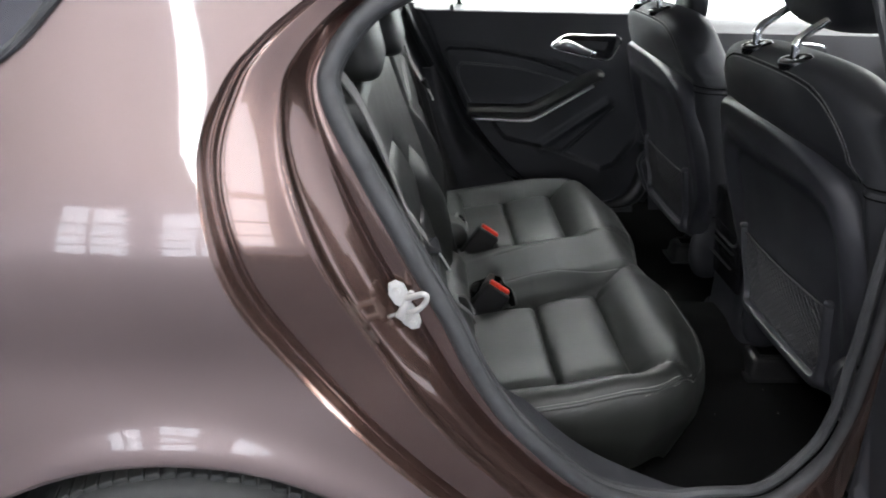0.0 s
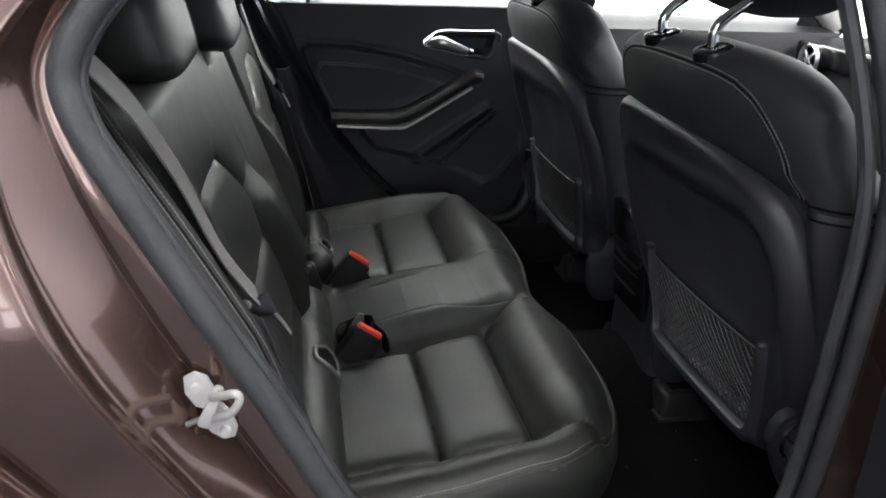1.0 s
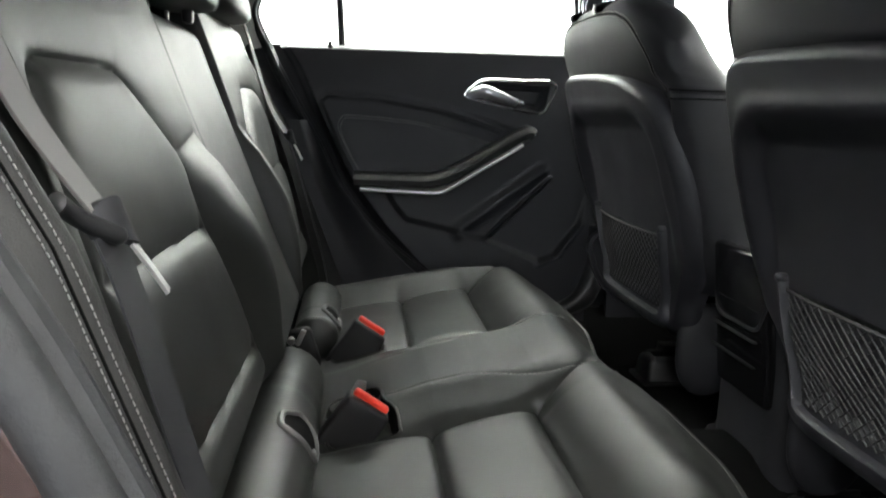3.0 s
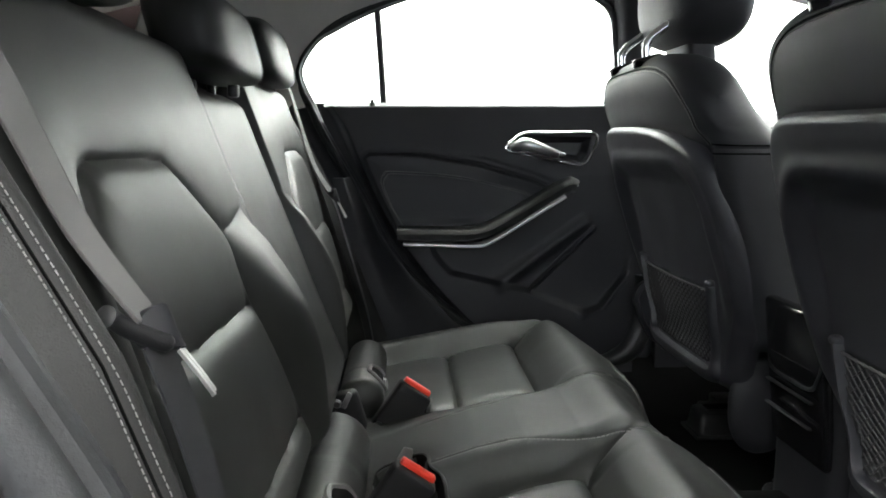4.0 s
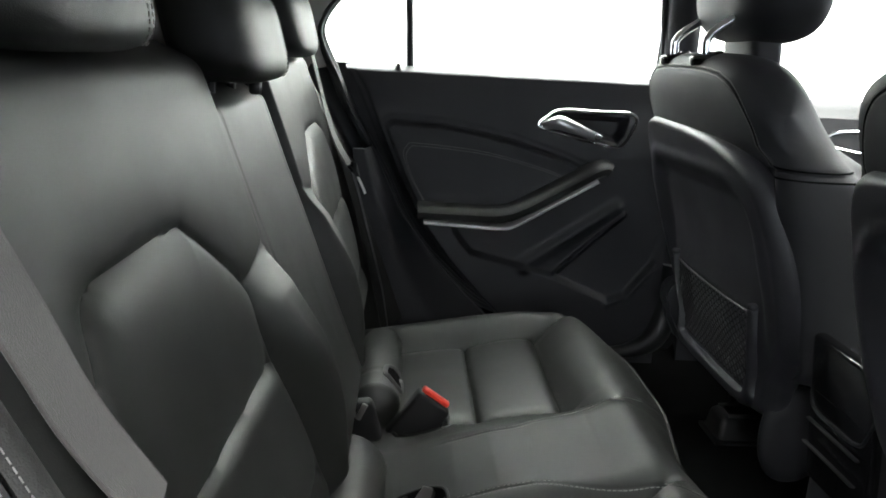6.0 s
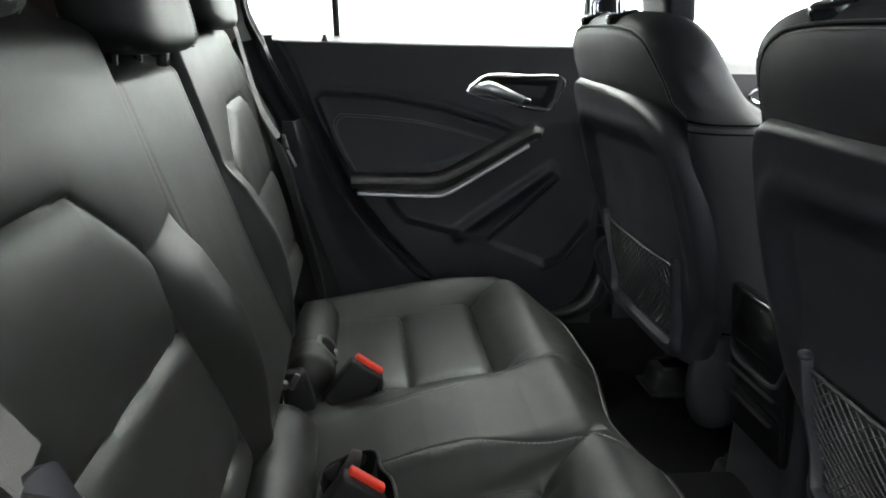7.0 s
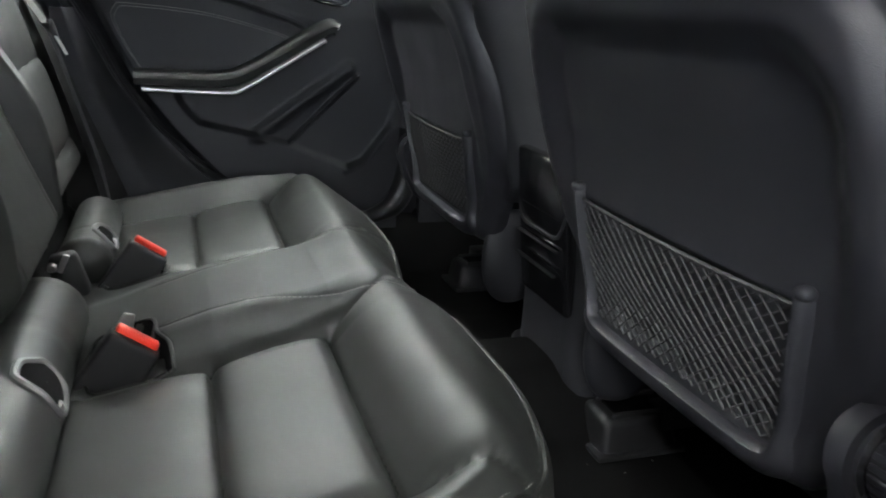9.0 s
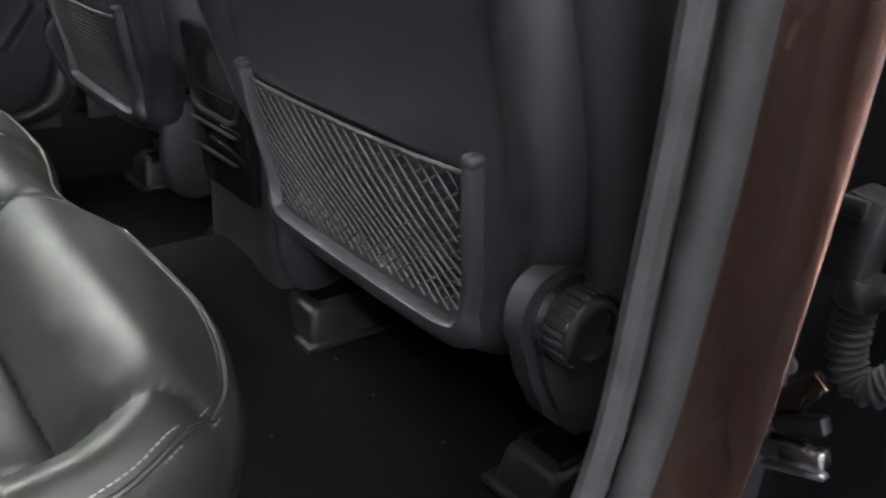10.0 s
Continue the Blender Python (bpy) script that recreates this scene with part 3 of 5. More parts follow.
def car_door(root):
    """The inner side of a rear door, closed on the far side of the car; its parts hang on the hinge."""
    off = np.array([HINGE[0], HINGE[1], 0])

    def hang(name, geo, mat, label="", parent=root, smooth=True):
        if isinstance(geo, bmesh.types.BMesh):
            geo.transform(Matrix.Translation(tuple(-off)))
        else:
            geo = (np.array(geo[0], float) - off, geo[1])
        return part(name, geo, mat, parent, label, smooth)

    zs = np.linspace(0.40, 1.0, 230)
    back = np.array([(0.46, 0.40), (0.36, 0.46), (0.275, 0.538), (0.20, 0.62), (0.129, 0.717), (0.06, 0.86), (0.02, 0.95), (-0.012, 1.0)])
    xr = np.interp(zs, back[:, 1], back[:, 0])
    u = np.linspace(0, 1, 250)
    X = xr[:, None] + (0.668 - xr[:, None]) * u[None]
    Z = np.repeat(zs[:, None], len(u), 1)
    y = 0.690 + 0.14 * np.maximum(0, Z - 0.84) ** 1.2 * 2.0
    # the padded field with a channel round it
    pad = [(0.078, 0.880), (0.092, 0.892), (0.20, 0.888), (0.33, 0.866), (0.44, 0.833), (0.505, 0.806), (0.40, 0.752), (0.322, 0.728), (0.15, 0.722), (0.115, 0.79)]
    d = sdf(X, Z, pad)
    y += 0.006 * dent(d, 0.0045) + 0.004 * (1 - step(-0.03, 0.0, d)) + 0.003 * dent(d - 0.010, 0.006)
    # field under the armrest: recessed, with two slanting ridges and the map pocket below
    low = [(0.216, 0.700), (0.227, 0.670), (0.244, 0.648), (0.263, 0.628), (0.365, 0.604), (0.436, 0.585), (0.558, 0.537), (0.595, 0.548), (0.648, 0.621), (0.665, 0.70), (0.60, 0.80), (0.52, 0.80), (0.33, 0.71)]
    d = sdf(X, Z, low)
    fade = 1 - step(0.62, 0.82, Z + 0.35 * (X - 0.45))
    y += 0.014 * fade * (1 - step(-0.012, 0.003, d))
    ra = dline(X, Z, [(0.576, 0.728), (0.441, 0.592)])
    rb = dline(X, Z, [(0.560, 0.742), (0.375, 0.606)])
    y -= 0.009 * dent(ra, 0.0035) + 0.010 * dent(rb, 0.013)
    y -= 0.004 * dent(dline(X, Z, [(0.555, 0.533), (0.60, 0.556), (0.652, 0.625)]), 0.006)
    # handle dish
    hand = [(0.392, 0.897), (0.405, 0.915), (0.428, 0.926), (0.570, 0.923), (0.560, 0.886), (0.545, 0.870), (0.47, 0.883)]
    d = sdf(X, Z, hand)
    y += 0.030 * (1 - step(-0.014, 0.002, d))
    # rounded borders
    edge = np.minimum(X - xr[:, None], 1)
    y += 0.035 * (1 - step(0, 0.022, edge)) + 0.05 * step(0.986, 1.0, Z) ** 2
    front = np.stack([X, y, Z], 2)
    rear = np.stack([X, np.full_like(y, 0.795), Z], 2)
    v, f = slab(front, rear)
    hang("inner_panel", (v, [q[::-1] for q in f]), PLASTIC, "black moulded inner door panel")
    # outer skin
    X2 = (xr[:, None] - 0.10) + (0.64 - (xr[:, None] - 0.10)) * u[None, ::10]
    Z2 = np.repeat(zs[:, None], X2.shape[1], 1)
    sk = np.stack([X2, y_out(X2, Z2), Z2], 2)
    core = np.stack([X2, np.full_like(X2, 0.80), Z2], 2)
    v, f = slab(core, sk - np.array([0, 0.012, 0]))
    hang("door_core", (v, [q[::-1] for q in f]), PLASTIC, "black door frame edge")
    v, f = slab(sk - np.array([0, 0.010, 0]), sk)
    hang("outer_skin", (v, [q[::-1] for q in f]), PAINT, "brown metallic outer door skin")
    # armrest with a chrome strip under it
    arm = curve([(0.150, 0.717), (0.24, 0.716), (0.315, 0.717), (0.36, 0.732), (0.44, 0.777), (0.510, 0.818), (0.526, 0.818)], 8)
    prof = [(-0.012, 0.700), (-0.012, 0.652), (-0.007, 0.642), (0.004, 0.640), (0.012, 0.646), (0.017, 0.66), (0.019, 0.700)]
    hang("armrest", sweep_xz(arm, prof), LEATHER, "black padded armrest rising forwards")
    chrome = curve([(0.163, 0.702), (0.24, 0.699), (0.312, 0.697), (0.345, 0.704), (0.42, 0.749), (0.503, 0.800)], 8)
    hang("chrome_strip", sweep_xz(chrome, [(-0.0044, 0.70), (-0.0044, 0.640), (-0.0018, 0.6365), (0.0018, 0.6365), (0.0044, 0.640), (0.0044, 0.70)]), BRIGHT, "bright chrome strip")
    c3 = np.stack([chrome[:, 0] + 0.002, np.full(len(chrome), 0.6405), chrome[:, 1] + 0.0085], 1)
    hang("stitching", stitches(c3, 0.005, 0.0035, 0.0007), THREAD_DIM, "grey stitching")
    c4 = np.stack([[0.160, 0.135, 0.117, 0.124, 0.144, 0.275, 0.387, 0.451], [0.6885] * 8, [0.738, 0.782, 0.828, 0.847, 0.852, 0.842, 0.817, 0.797]], 1)
    hang("pad_stitching", stitches(c4, 0.005, 0.0035, 0.0007, lift=(0, -0.001, 0)), THREAD_DIM, "grey double stitching round the pad")
    hang("pad_stitching", stitches(c4 + np.array([0.0055, 0, -0.0055]), 0.005, 0.0035, 0.0007, lift=(0, -0.001, 0)), THREAD_DIM)
    # handle
    ring = curve([(0.384, 0.897), (0.400, 0.918), (0.428, 0.932), (0.50, 0.932), (0.575, 0.929), (0.566, 0.886), (0.547, 0.865), (0.50, 0.870), (0.44, 0.882)], 8, closed=True)
    bez = hang("handle_bezel", tube(np.stack([ring[:, 0], np.full(len(ring), 0.686), ring[:, 1]], 1), 0.0032, 8, closed=True), CHROME, "polished chrome ring of the door handle")
    lev = curve([(0.392, 0.692, 0.900), (0.420, 0.672, 0.908), (0.45, 0.666, 0.900), (0.48, 0.668, 0.890), (0.506, 0.674, 0.884)], 6)
    v, f = tube(lev, np.interp(np.linspace(0, 1, len(lev)), [0, 0.25, 0.6, 1], [0.008, 0.015, 0.011, 0.006]), 12)
    hang("handle_lever", (v, f), SATIN, "satin silver door lever", parent=root)
    # tweeter end of the armrest and the lower pocket lip
    hang("armrest_end", rbox((0.028, 0.035, 0.016), 0.005, 3, at=(0.518, 0.664, 0.822), turn=(0, -28, 0)), SATIN, "silver end cap of the armrest")
    return root


far_door = thing("rear_door", "closed rear door with black panel and chrome strip", "car door", at=(HINGE[0], HINGE[1], 0))
car_door(far_door)
near_door = thing("rear_door", "rear door standing wide open beside the pillar", "car door")
car_door(near_door)
near_door.matrix_basis = pose(0.640, -0.905, 0, 0, 0, 80) @ Matrix.Diagonal((1, -1, 1, 1))


# ---------------------------------------------------------------- rear bench
INSERT = [(0.548, 0.868), (0.540, 0.888), (0.520, 0.896), (0.490, 0.897), (0.375, 0.895), (0.350, 0.888), (0.305, 0.860), (0.256, 0.822), (0.252, 0.784), (0.241, 0.742), (0.210, 0.681),
          (0.182, 0.610), (0.172, 0.54), (0.17, 0.44), (0.56, 0.44), (0.566, 0.62), (0.563, 0.75), (0.556, 0.84)]


def back_x(y, z):
    """Fore and aft place of the backrest's face."""
    a = np.abs(y)
    x = -0.022 - 0.30 * (z - 0.82) + 0.010 * np.sin(np.clip((z - 0.45) / 0.55, 0, 1) * math.pi)
    d = sdf(a, z, curve(INSERT, 4, closed=True))
    # the cover falls into the seam round the insert, the insert swells out of it
    x = x + np.where(d < 0, 0.010 * (1 - np.exp(np.minimum(d, 0) / 0.011)), 0.007 * (1 - np.exp(-np.maximum(d, 0) / 0.016)))
    x = x - 0.0022 * np.exp(-np.abs(d) / 0.0022)
    # the inner bolster stands out between the insert and the middle part, more towards the seat
    under = 0.824 + 0.17 * (0.256 - a) - z
    bol = step(0.0, 0.040, under) * (0.30 + 0.70 * step(0.0, 0.12, under))
    out = np.maximum(d, 0)
    inner = np.sin(np.clip(out / 0.056, 0, 1) * math.pi / 2) ** 0.85 * (1 - step(0.262, 0.285, a))
    x = x + 0.036 * bol * inner - 0.002 * np.exp(-np.abs(under) / 0.005) * (a < 0.256) * step(0.0, 0.01, out)
    x = x + 0.006 * (1 - step(0.80, 0.95, z)) * step(0.56, 0.60, a)
    # cross seams of the insert: the panel above runs in, the one below rolls out
    inside = 1 - step(-0.016, -0.001, d)
    for zc in (0.755, 0.622):
        h = z - zc - 0.03 * (a - 0.36)
        x = x - inside * np.where(h > 0, 0.0085 * np.exp(-h / 0.026), 0.0085 * np.exp(h / 0.007)) - inside * 0.0015 * np.exp(-np.abs(h) / 0.002)
    # the foot falls back behind the rolls
    x = x - 0.075 * (1 - step(0.515, 0.600, z)) * (1 - step(0.56, 0.60, a))
    # rounded top, outer and inner borders
    x = x - 0.05 * step(0.99, 1.035, z) ** 2
    x = x - 0.05 * step(0.595, 0.635, a) ** 2 - 0.011 * (1 - np.clip((a - 0.1525) / 0.009, 0, 1)) ** 2.2
    return x


bench = thing("rear_bench", "black leather rear bench with split backrest", "car seat")


def back_piece(y0, y1, name, label):
    yy = np.linspace(y0, y1, max(int(abs(y1 - y0) / 0.0026), 8))
    zz = np.linspace(0.44, 1.035, 230)
    Yg, Zg = np.meshgrid(yy, zz, indexing="ij")
    fr = np.stack([back_x(Yg, Zg), Yg, Zg], 2)
    bk = fr.copy()
    bk[..., 0] = np.minimum(-0.10 - 0.30 * (Zg - 0.82), fr[..., 0] - 0.01)
    return part(name, slab(fr, bk), LEATHER, bench, label)


back_piece(-0.64, -0.152, "backrest", "smooth black leather outer backrest")
back_piece(0.152, 0.64, "backrest", "smooth black leather outer backrest")
# middle part, which folds down as an armrest
yy, zz = np.linspace(-0.149, 0.149, 70), np.linspace(0.46, 0.992, 120)
Yg, Zg = np.meshgrid(yy, zz, indexing="ij")
swell = np.interp(Zg, [0.46, 0.51, 0.70, 0.80, 0.87, 0.95, 1.0], [0.040, 0.036, 0.020, 0.013, 0.007, 0.002, -0.002])
xm = -0.022 - 0.30 * (Zg - 0.82) + swell - 0.009 * (np.abs(Yg) / 0.149) ** 22 - 0.07 * (1 - step(0.515, 0.60, Zg)) - 0.05 * step(0.95, 0.992, Zg) ** 2
xm = xm - 0.0018 * dent(np.abs(Yg) - 0.118, 0.0022)
fr = np.stack([xm, Yg, Zg], 2)
bk = fr.copy()
bk[..., 0] = -0.09 - 0.30 * (Zg - 0.82)
part("middle_backrest", slab(fr, bk), LEATHER, bench, "narrow middle backrest in black leather")


# board added to stop light leaking through between the seat rolls
part("lower_board", rbox((0.03, 1.26, 0.20), 0.006, 2, at=(0.015, 0, 0.46)), CARPET, bench, "added black board closing off light behind the cushion")


# cushion
SEAMS_CROSS = ([(0.163, 0.245), (0.470, 0.245)], [(0.153, 0.371), (0.474, 0.371)])
SEAMS_LONG = ([(0.468, 0.10), (0.472, 0.30), (0.474, 0.371), (0.490, 0.425), (0.512, 0.462)],
              [(0.172, 0.12), (0.166, 0.22), (0.160, 0.30), (0.153, 0.371), (0.125, 0.418), (0.10, 0.455)])
POCKETS = {-1: [(0.127, -0.166), (0.202, -0.164), (0.208, -0.150), (0.205, -0.112), (0.192, -0.084), (0.186, -0.040), (0.150, -0.026), (0.120, -0.05)],
           1: [(0.127, 0.138), (0.196, 0.140), (0.200, 0.160), (0.196, 0.196), (0.127, 0.198)]}


def seat_z(x, y, pockets=True):
    a = np.abs(y)
    z = 0.502 + 0.185 * (x - 0.245) + 0.024 * np.exp(-((x - 0.435) / 0.040) ** 2)
    # raised middle, with a seam along the edge of its flat top
    tall = np.interp(x, [0.10, 0.145, 0.20, 0.25, 0.31, 0.38, 0.42, 0.47, 0.52], [0.006, 0.012, 0.024, 0.031, 0.033, 0.029, 0.018, 0.006, 0.0])
    z = z + tall * (1 - step(0.078, 0.168, a))
    z = z - 0.0016 * np.exp(-np.abs(a - 0.074 - 0.32 * np.maximum(0, x - 0.29)) / 0.002) * step(0.17, 0.20, x)
    cross = np.minimum(dline(a, x, SEAMS_CROSS[0]), dline(a, x, SEAMS_CROSS[1]))
    long_ = np.minimum(dline(a, x, SEAMS_LONG[0]), dline(a, x, SEAMS_LONG[1]))
    outer = step(0.10, 0.16, a)
    z = z + 0.010 * outer * (1 - np.exp(-cross / 0.020)) - 0.0095 * np.exp(-cross / 0.0024) - 0.004 * np.exp(-long_ / 0.003) - 0.004 * outer * np.exp(-(long_ / 0.014) ** 2)
    span = step(0.145, 0.165, a) * (1 - step(0.465, 0.485, a))
    z = z - 0.009 * span * np.exp(-((x - 0.377) / 0.016) ** 2)
    z = z + 0.004 * step(0.36, 0.46, a) + 0.026 * step(0.472, 0.535, a) * (1 - 0.95 * step(0.33, 0.47, x))
    # dark pockets round the buckles
    for sg in (-1, 1) if pockets else ():
        z = z - 0.030 * (1 - step(-0.006, 0.002, sdf(x, y, POCKETS[sg])))
    return z


def wide(x):
    return 0.568 - 0.12 * np.maximum(0, x - 0.26)


def seat_front(y):
    a = np.abs(y)
    return 0.517 - 0.022 * np.exp(-(a / 0.10) ** 2) - 1.3 * np.maximum(0, a - 0.33) ** 2


R_CORNER = 0.075
ca_ = np.sin(np.linspace(0, math.pi / 2, 26)[1:])
pos = np.concatenate([np.linspace(0, 0.568 - R_CORNER, 260)[1:], 0.568 - R_CORNER + R_CORNER * ca_])
ys_ = np.concatenate([-pos[::-1], [0], pos])
us = np.linspace(0, 1, 220)
turn_ = np.clip((np.abs(ys_) - 0.568 + R_CORNER) / R_CORNER, 0, 1)
fr_ = seat_front(ys_) - R_CORNER * (1 - np.sqrt(1 - turn_ ** 2))
Yc = np.repeat(ys_[None], len(us), 0)
Xc = 0.06 + (fr_[None] - 0.06) * us[:, None]
Yc = Yc * wide(Xc) / 0.568
Zc = seat_z(Xc, Yc)
rim_loop = np.vstack([np.stack([Xc[:, 0], Yc[:, 0]], 1), np.stack([Xc[-1, 1:-1], Yc[-1, 1:-1]], 1), np.stack([Xc[::-1, -1], Yc[::-1, -1]], 1)])
rim_d = dline(Xc, Yc, rim_loop[::3])
soft_ = 0.030 + 0.022 * step(0.36, 0.46, Xc)
Zc = Zc - (0.016 + 0.016 * step(0.36, 0.47, Xc)) * (1 - np.clip(rim_d / soft_, 0, 1)) ** 2
top = np.stack([Xc, Yc, Zc], 2)
low = top.copy()
low[..., 2] = Zc - 0.015
part("seat_cushion", slab(top, low), LEATHER, bench, "black leather seat cushion with cross seams")
# the band below the piping
loop = np.vstack([top[:, 0], top[-1, 1:-1], top[::-1, -1]])
lev = [(0.0, 0.0), (0.008, -0.010), (0.012, -0.04), (0.006, -0.08), (-0.01, -0.12), (-0.03, -0.17)]
near6 = np.stack([np.convolve(np.pad(loop[:, i], 17, mode="edge"), np.ones(35) / 35, mode="valid") for i in range(3)], 1)
tang = np.gradient(near6, axis=0)
outw = np.stack([tang[:, 1], -tang[:, 0], 0 * tang[:, 0]], 1)
outw /= np.linalg.norm(outw, axis=1)[:, None] + 1e-9
band = np.stack([loop + outw * a + np.array([0, 0, b]) for a, b in lev], 1)
part("cushion_band", (band.reshape(-1, 3), grid_faces(len(loop), len(lev), flip=True)), LEATHER, bench, "smooth leather band under the cushion edge")
part("piping", tube(loop[::2] + outw[::2] * 0.001, 0.0022, 6), LEATHER, bench)
for dz, do in ((0.0045, -0.004), (-0.0045, 0.003)):
    part("stitching", stitches((loop + outw * do + np.array([0, 0, dz]))[::5], 0.005, 0.0034, 0.0005), THREAD_DIM, bench, "grey double stitching on the cushion edge")
for sgn in (-1, 1):
    line = [(x, sgn * (0.074 + 0.32 * max(0, x - 0.29)), 0) for x in np.linspace(0.20, 0.475, 20)]
    line = [(x, y, float(seat_z(np.array(x), np.array(y))) + 0.0012) for x, y, _ in line]
    for k in (-0.004, 0.004):
        part("stitching", stitches([(x, y + k, z) for x, y, z in line], 0.006, 0.004, 0.0006), THREAD_DIM, bench)


# headrests of the bench
def pillow(cx, cy, cz, sx, sy, sz, e=3.2, lean=0.0, nu=36, nv=24, cup=0.0):
    """A rounded cushion: a superellipsoid leaning backwards."""
    v = []
    for i in range(nu):
        a = 2 * math.pi * i / nu
        for j in range(nv):
            b = math.pi * (j / (nv - 1) - 0.5)
            ca, sa, cb, sb = math.cos(a), math.sin(a), math.cos(b), math.sin(b)
            p = lambda q: math.copysign(abs(q) ** (2 / e), q)
            x, y, z = p(cb) * p(ca) * sx / 2, p(cb) * p(sa) * sy / 2, p(sb) * sz / 2
            x += lean * z - cup * (1 - (2 * y / sy) ** 2)
            v.append((cx + x, cy + y, cz + z))
    return v, grid_faces(nu, nv, closed_u=True)


for cy, cx, sy, cz, sz in ((-0.438, -0.102, 0.236, 1.068, 0.108), (0.0, -0.078, 0.28, 1.036, 0.105), (0.425, -0.088, 0.255, 1.064, 0.112)):
    h = part("headrest", pillow(cx, cy, cz, 0.095, sy, sz, e=3.9, lean=-0.25, nu=64, nv=40), LEATHER, bench, "low black leather headrest")
    for q in (-0.0045, 0.0045):
        on_face = lambda b: 0.0475 * (max(0.0, 1 - abs(b) ** 3.9) ** (1 / 3.9)) * (1 - (0.56 ** 3.9)) ** (1 / 3.9)
        part("stitching", stitches([(cx + on_face(b) - 0.25 * b * sz / 2 + 0.0006, cy + 0.28 * sy + q, cz + b * sz / 2) for b in np.linspace(-0.9, 0.9, 15)], 0.005, 0.0034, 0.0006), THREAD_DIM, h)
    for s in (-0.05, 0.05) if cy == 0 else ():
        part("post", tube([(cx - 0.01, cy + s, 0.97), (cx - 0.01, cy + s, 1.03)], 0.006, 8), PLASTIC_HARD, h)
    part("release_catch", rbox((0.014, 0.016, 0.020), 0.004, 2, at=(-0.056, cy + 0.035, 0.978) if cy == 0 else (cx - 0.02, cy, cz - 0.05)), PLASTIC_HARD, h, "small black release catch")

# padded sides beside the backrest, with a white double seam
for sgn in (-1, 1):
    tt = np.linspace(0, 1, 60)
    spine = np.stack([np.interp(0.50 + 0.57 * tt, [0.50, 0.80, 0.90, 1.0, 1.07], [0.115, 0.004, -0.050, -0.107, -0.147]), np.full(60, sgn * 0.652), 0.50 + 0.57 * tt], 1)
    pr = [(-0.05, 0.046), (-0.012, 0.040), (0.002, 0.027), (0.014, 0.010), (0.020, -0.004), (0.0125, -0.016), (0.0, -0.028), (-0.02, -0.045), (-0.06, -0.06), (-0.10, -0.06), (-0.10, 0.045)]
    pr = curve(pr, 8, closed=True)
    k = len(pr)
    v = np.array([[(p[0] + a, p[1] - sgn * b, p[2] + 0.3 * a) for a, b in pr] for p in spine])
    f = grid_faces(60, k)
    f += [(i * k + k - 1, (i + 1) * k + k - 1, (i + 1) * k, i * k) for i in range(59)]
    f += [tuple(range(k)), tuple(59 * k + q for q in range(k))]
    part("side_bolster", (v.reshape(-1, 3), f), LEATHER_GRAIN, bench, "grained leather side bolster with pale double stitching")
    near_b = lambda b: float(pr[np.abs(pr[:, 1] - b) < 0.0035, 0].max())
    for b in (-0.0107, -0.0179):
        a = near_b(b)
        line = spine[6:58] + np.array([a - 0.0006, -sgn * b + sgn * 0.0004, 0.3 * a + 0.0006])
        part("stitching", stitches(line[::4], 0.0042, 0.0029, 0.0004), THREAD, bench, "pale grey double stitching")
    a = near_b(-0.0143)
    part("seam", tube(spine[4:58] + np.array([a - 0.0020, sgn * 0.0143, 0.3 * a]), 0.0009, 6), CARPET, bench, "dark seam between the stitching")


# ---------------------------------------------------------------- belts and buckles
def buckle(x, y, z, tilt):
    t = thing("belt_buckle", "black belt buckle with a red release button", "belt buckle", "buckles between the seats", at=(x, y, z))
    t.matrix_basis = pose(x, y, z, 0, tilt, 0) @ pose(0, 0, 0, 0, 0, 90)
    part("housing", rbox((0.032, 0.060, 0.110), 0.005, 3, taper=(0.86, 0.93), at=(0, 0, -0.048)), BUCKLE, t, "black plastic housing")
    part("button", rbox((0.013, 0.046, 0.010), 0.003, 3, at=(0.004, 0, 0.009)), RED, t, "red push button")
    part("stalk", rbox((0.020, 0.040, 0.08), 0.005, 2, at=(-0.004, 0, -0.10)), PLASTIC, t)
    return t


buckle(0.176, 0.168, 0.530, 34)
buckle(0.170, -0.142, 0.524, 34)
for sg in (-1, 1):
    t = thing("buckle_pocket", "dark lined pocket sunk into the cushion round the buckle", "buckle pocket", "pockets round the buckles")
    loop_ = even(curve(POCKETS[sg], 5, closed=True), 60, closed=True)
    mid_ = loop_.mean(0)
    rings = [mid_ + (loop_ - mid_) * k for k in (0.97, 0.85, 0.6, 0.3, 0.02)]
    floor_ = float(seat_z(np.array(mid_[0]), np.array(mid_[1])))
    v = [(x, y, float(seat_z(np.array(x), np.array(y), False)) + 0.0015 if k == 0 else floor_ + 0.004) for k, r in enumerate(rings) for x, y in r]
    part("lining", (v, [q[::-1] for q in grid_faces(5, 60)] + [(i * 60 + 59, (i + 1) * 60 + 59, (i + 1) * 60, i * 60)[::-1] for i in range(4)]), CARPET, t, "black fabric lining")
    rim = [(x, y, float(seat_z(np.array(x), np.array(y), False)) + 0.0005) for x, y in loop_]
    part("rim", tube(rim, 0.0022, 6, closed=True), LEATHER, t, "thin leather edge")
t = thing("belt_tongue", "small grey belt tongue beside the near buckle", "belt tongue")
part("plate", rbox((0.024, 0.004, 0.030), 0.0015, 2, taper=(0.5, 1), at=(0.160, -0.085, 0.524), turn=(0, 20, 12)), DULL, t)
part("grip", rbox((0.028, 0.010, 0.020), 0.003, 2, at=(0.156, -0.085, 0.505), turn=(0, 20, 12)), PLASTIC_HARD, t)


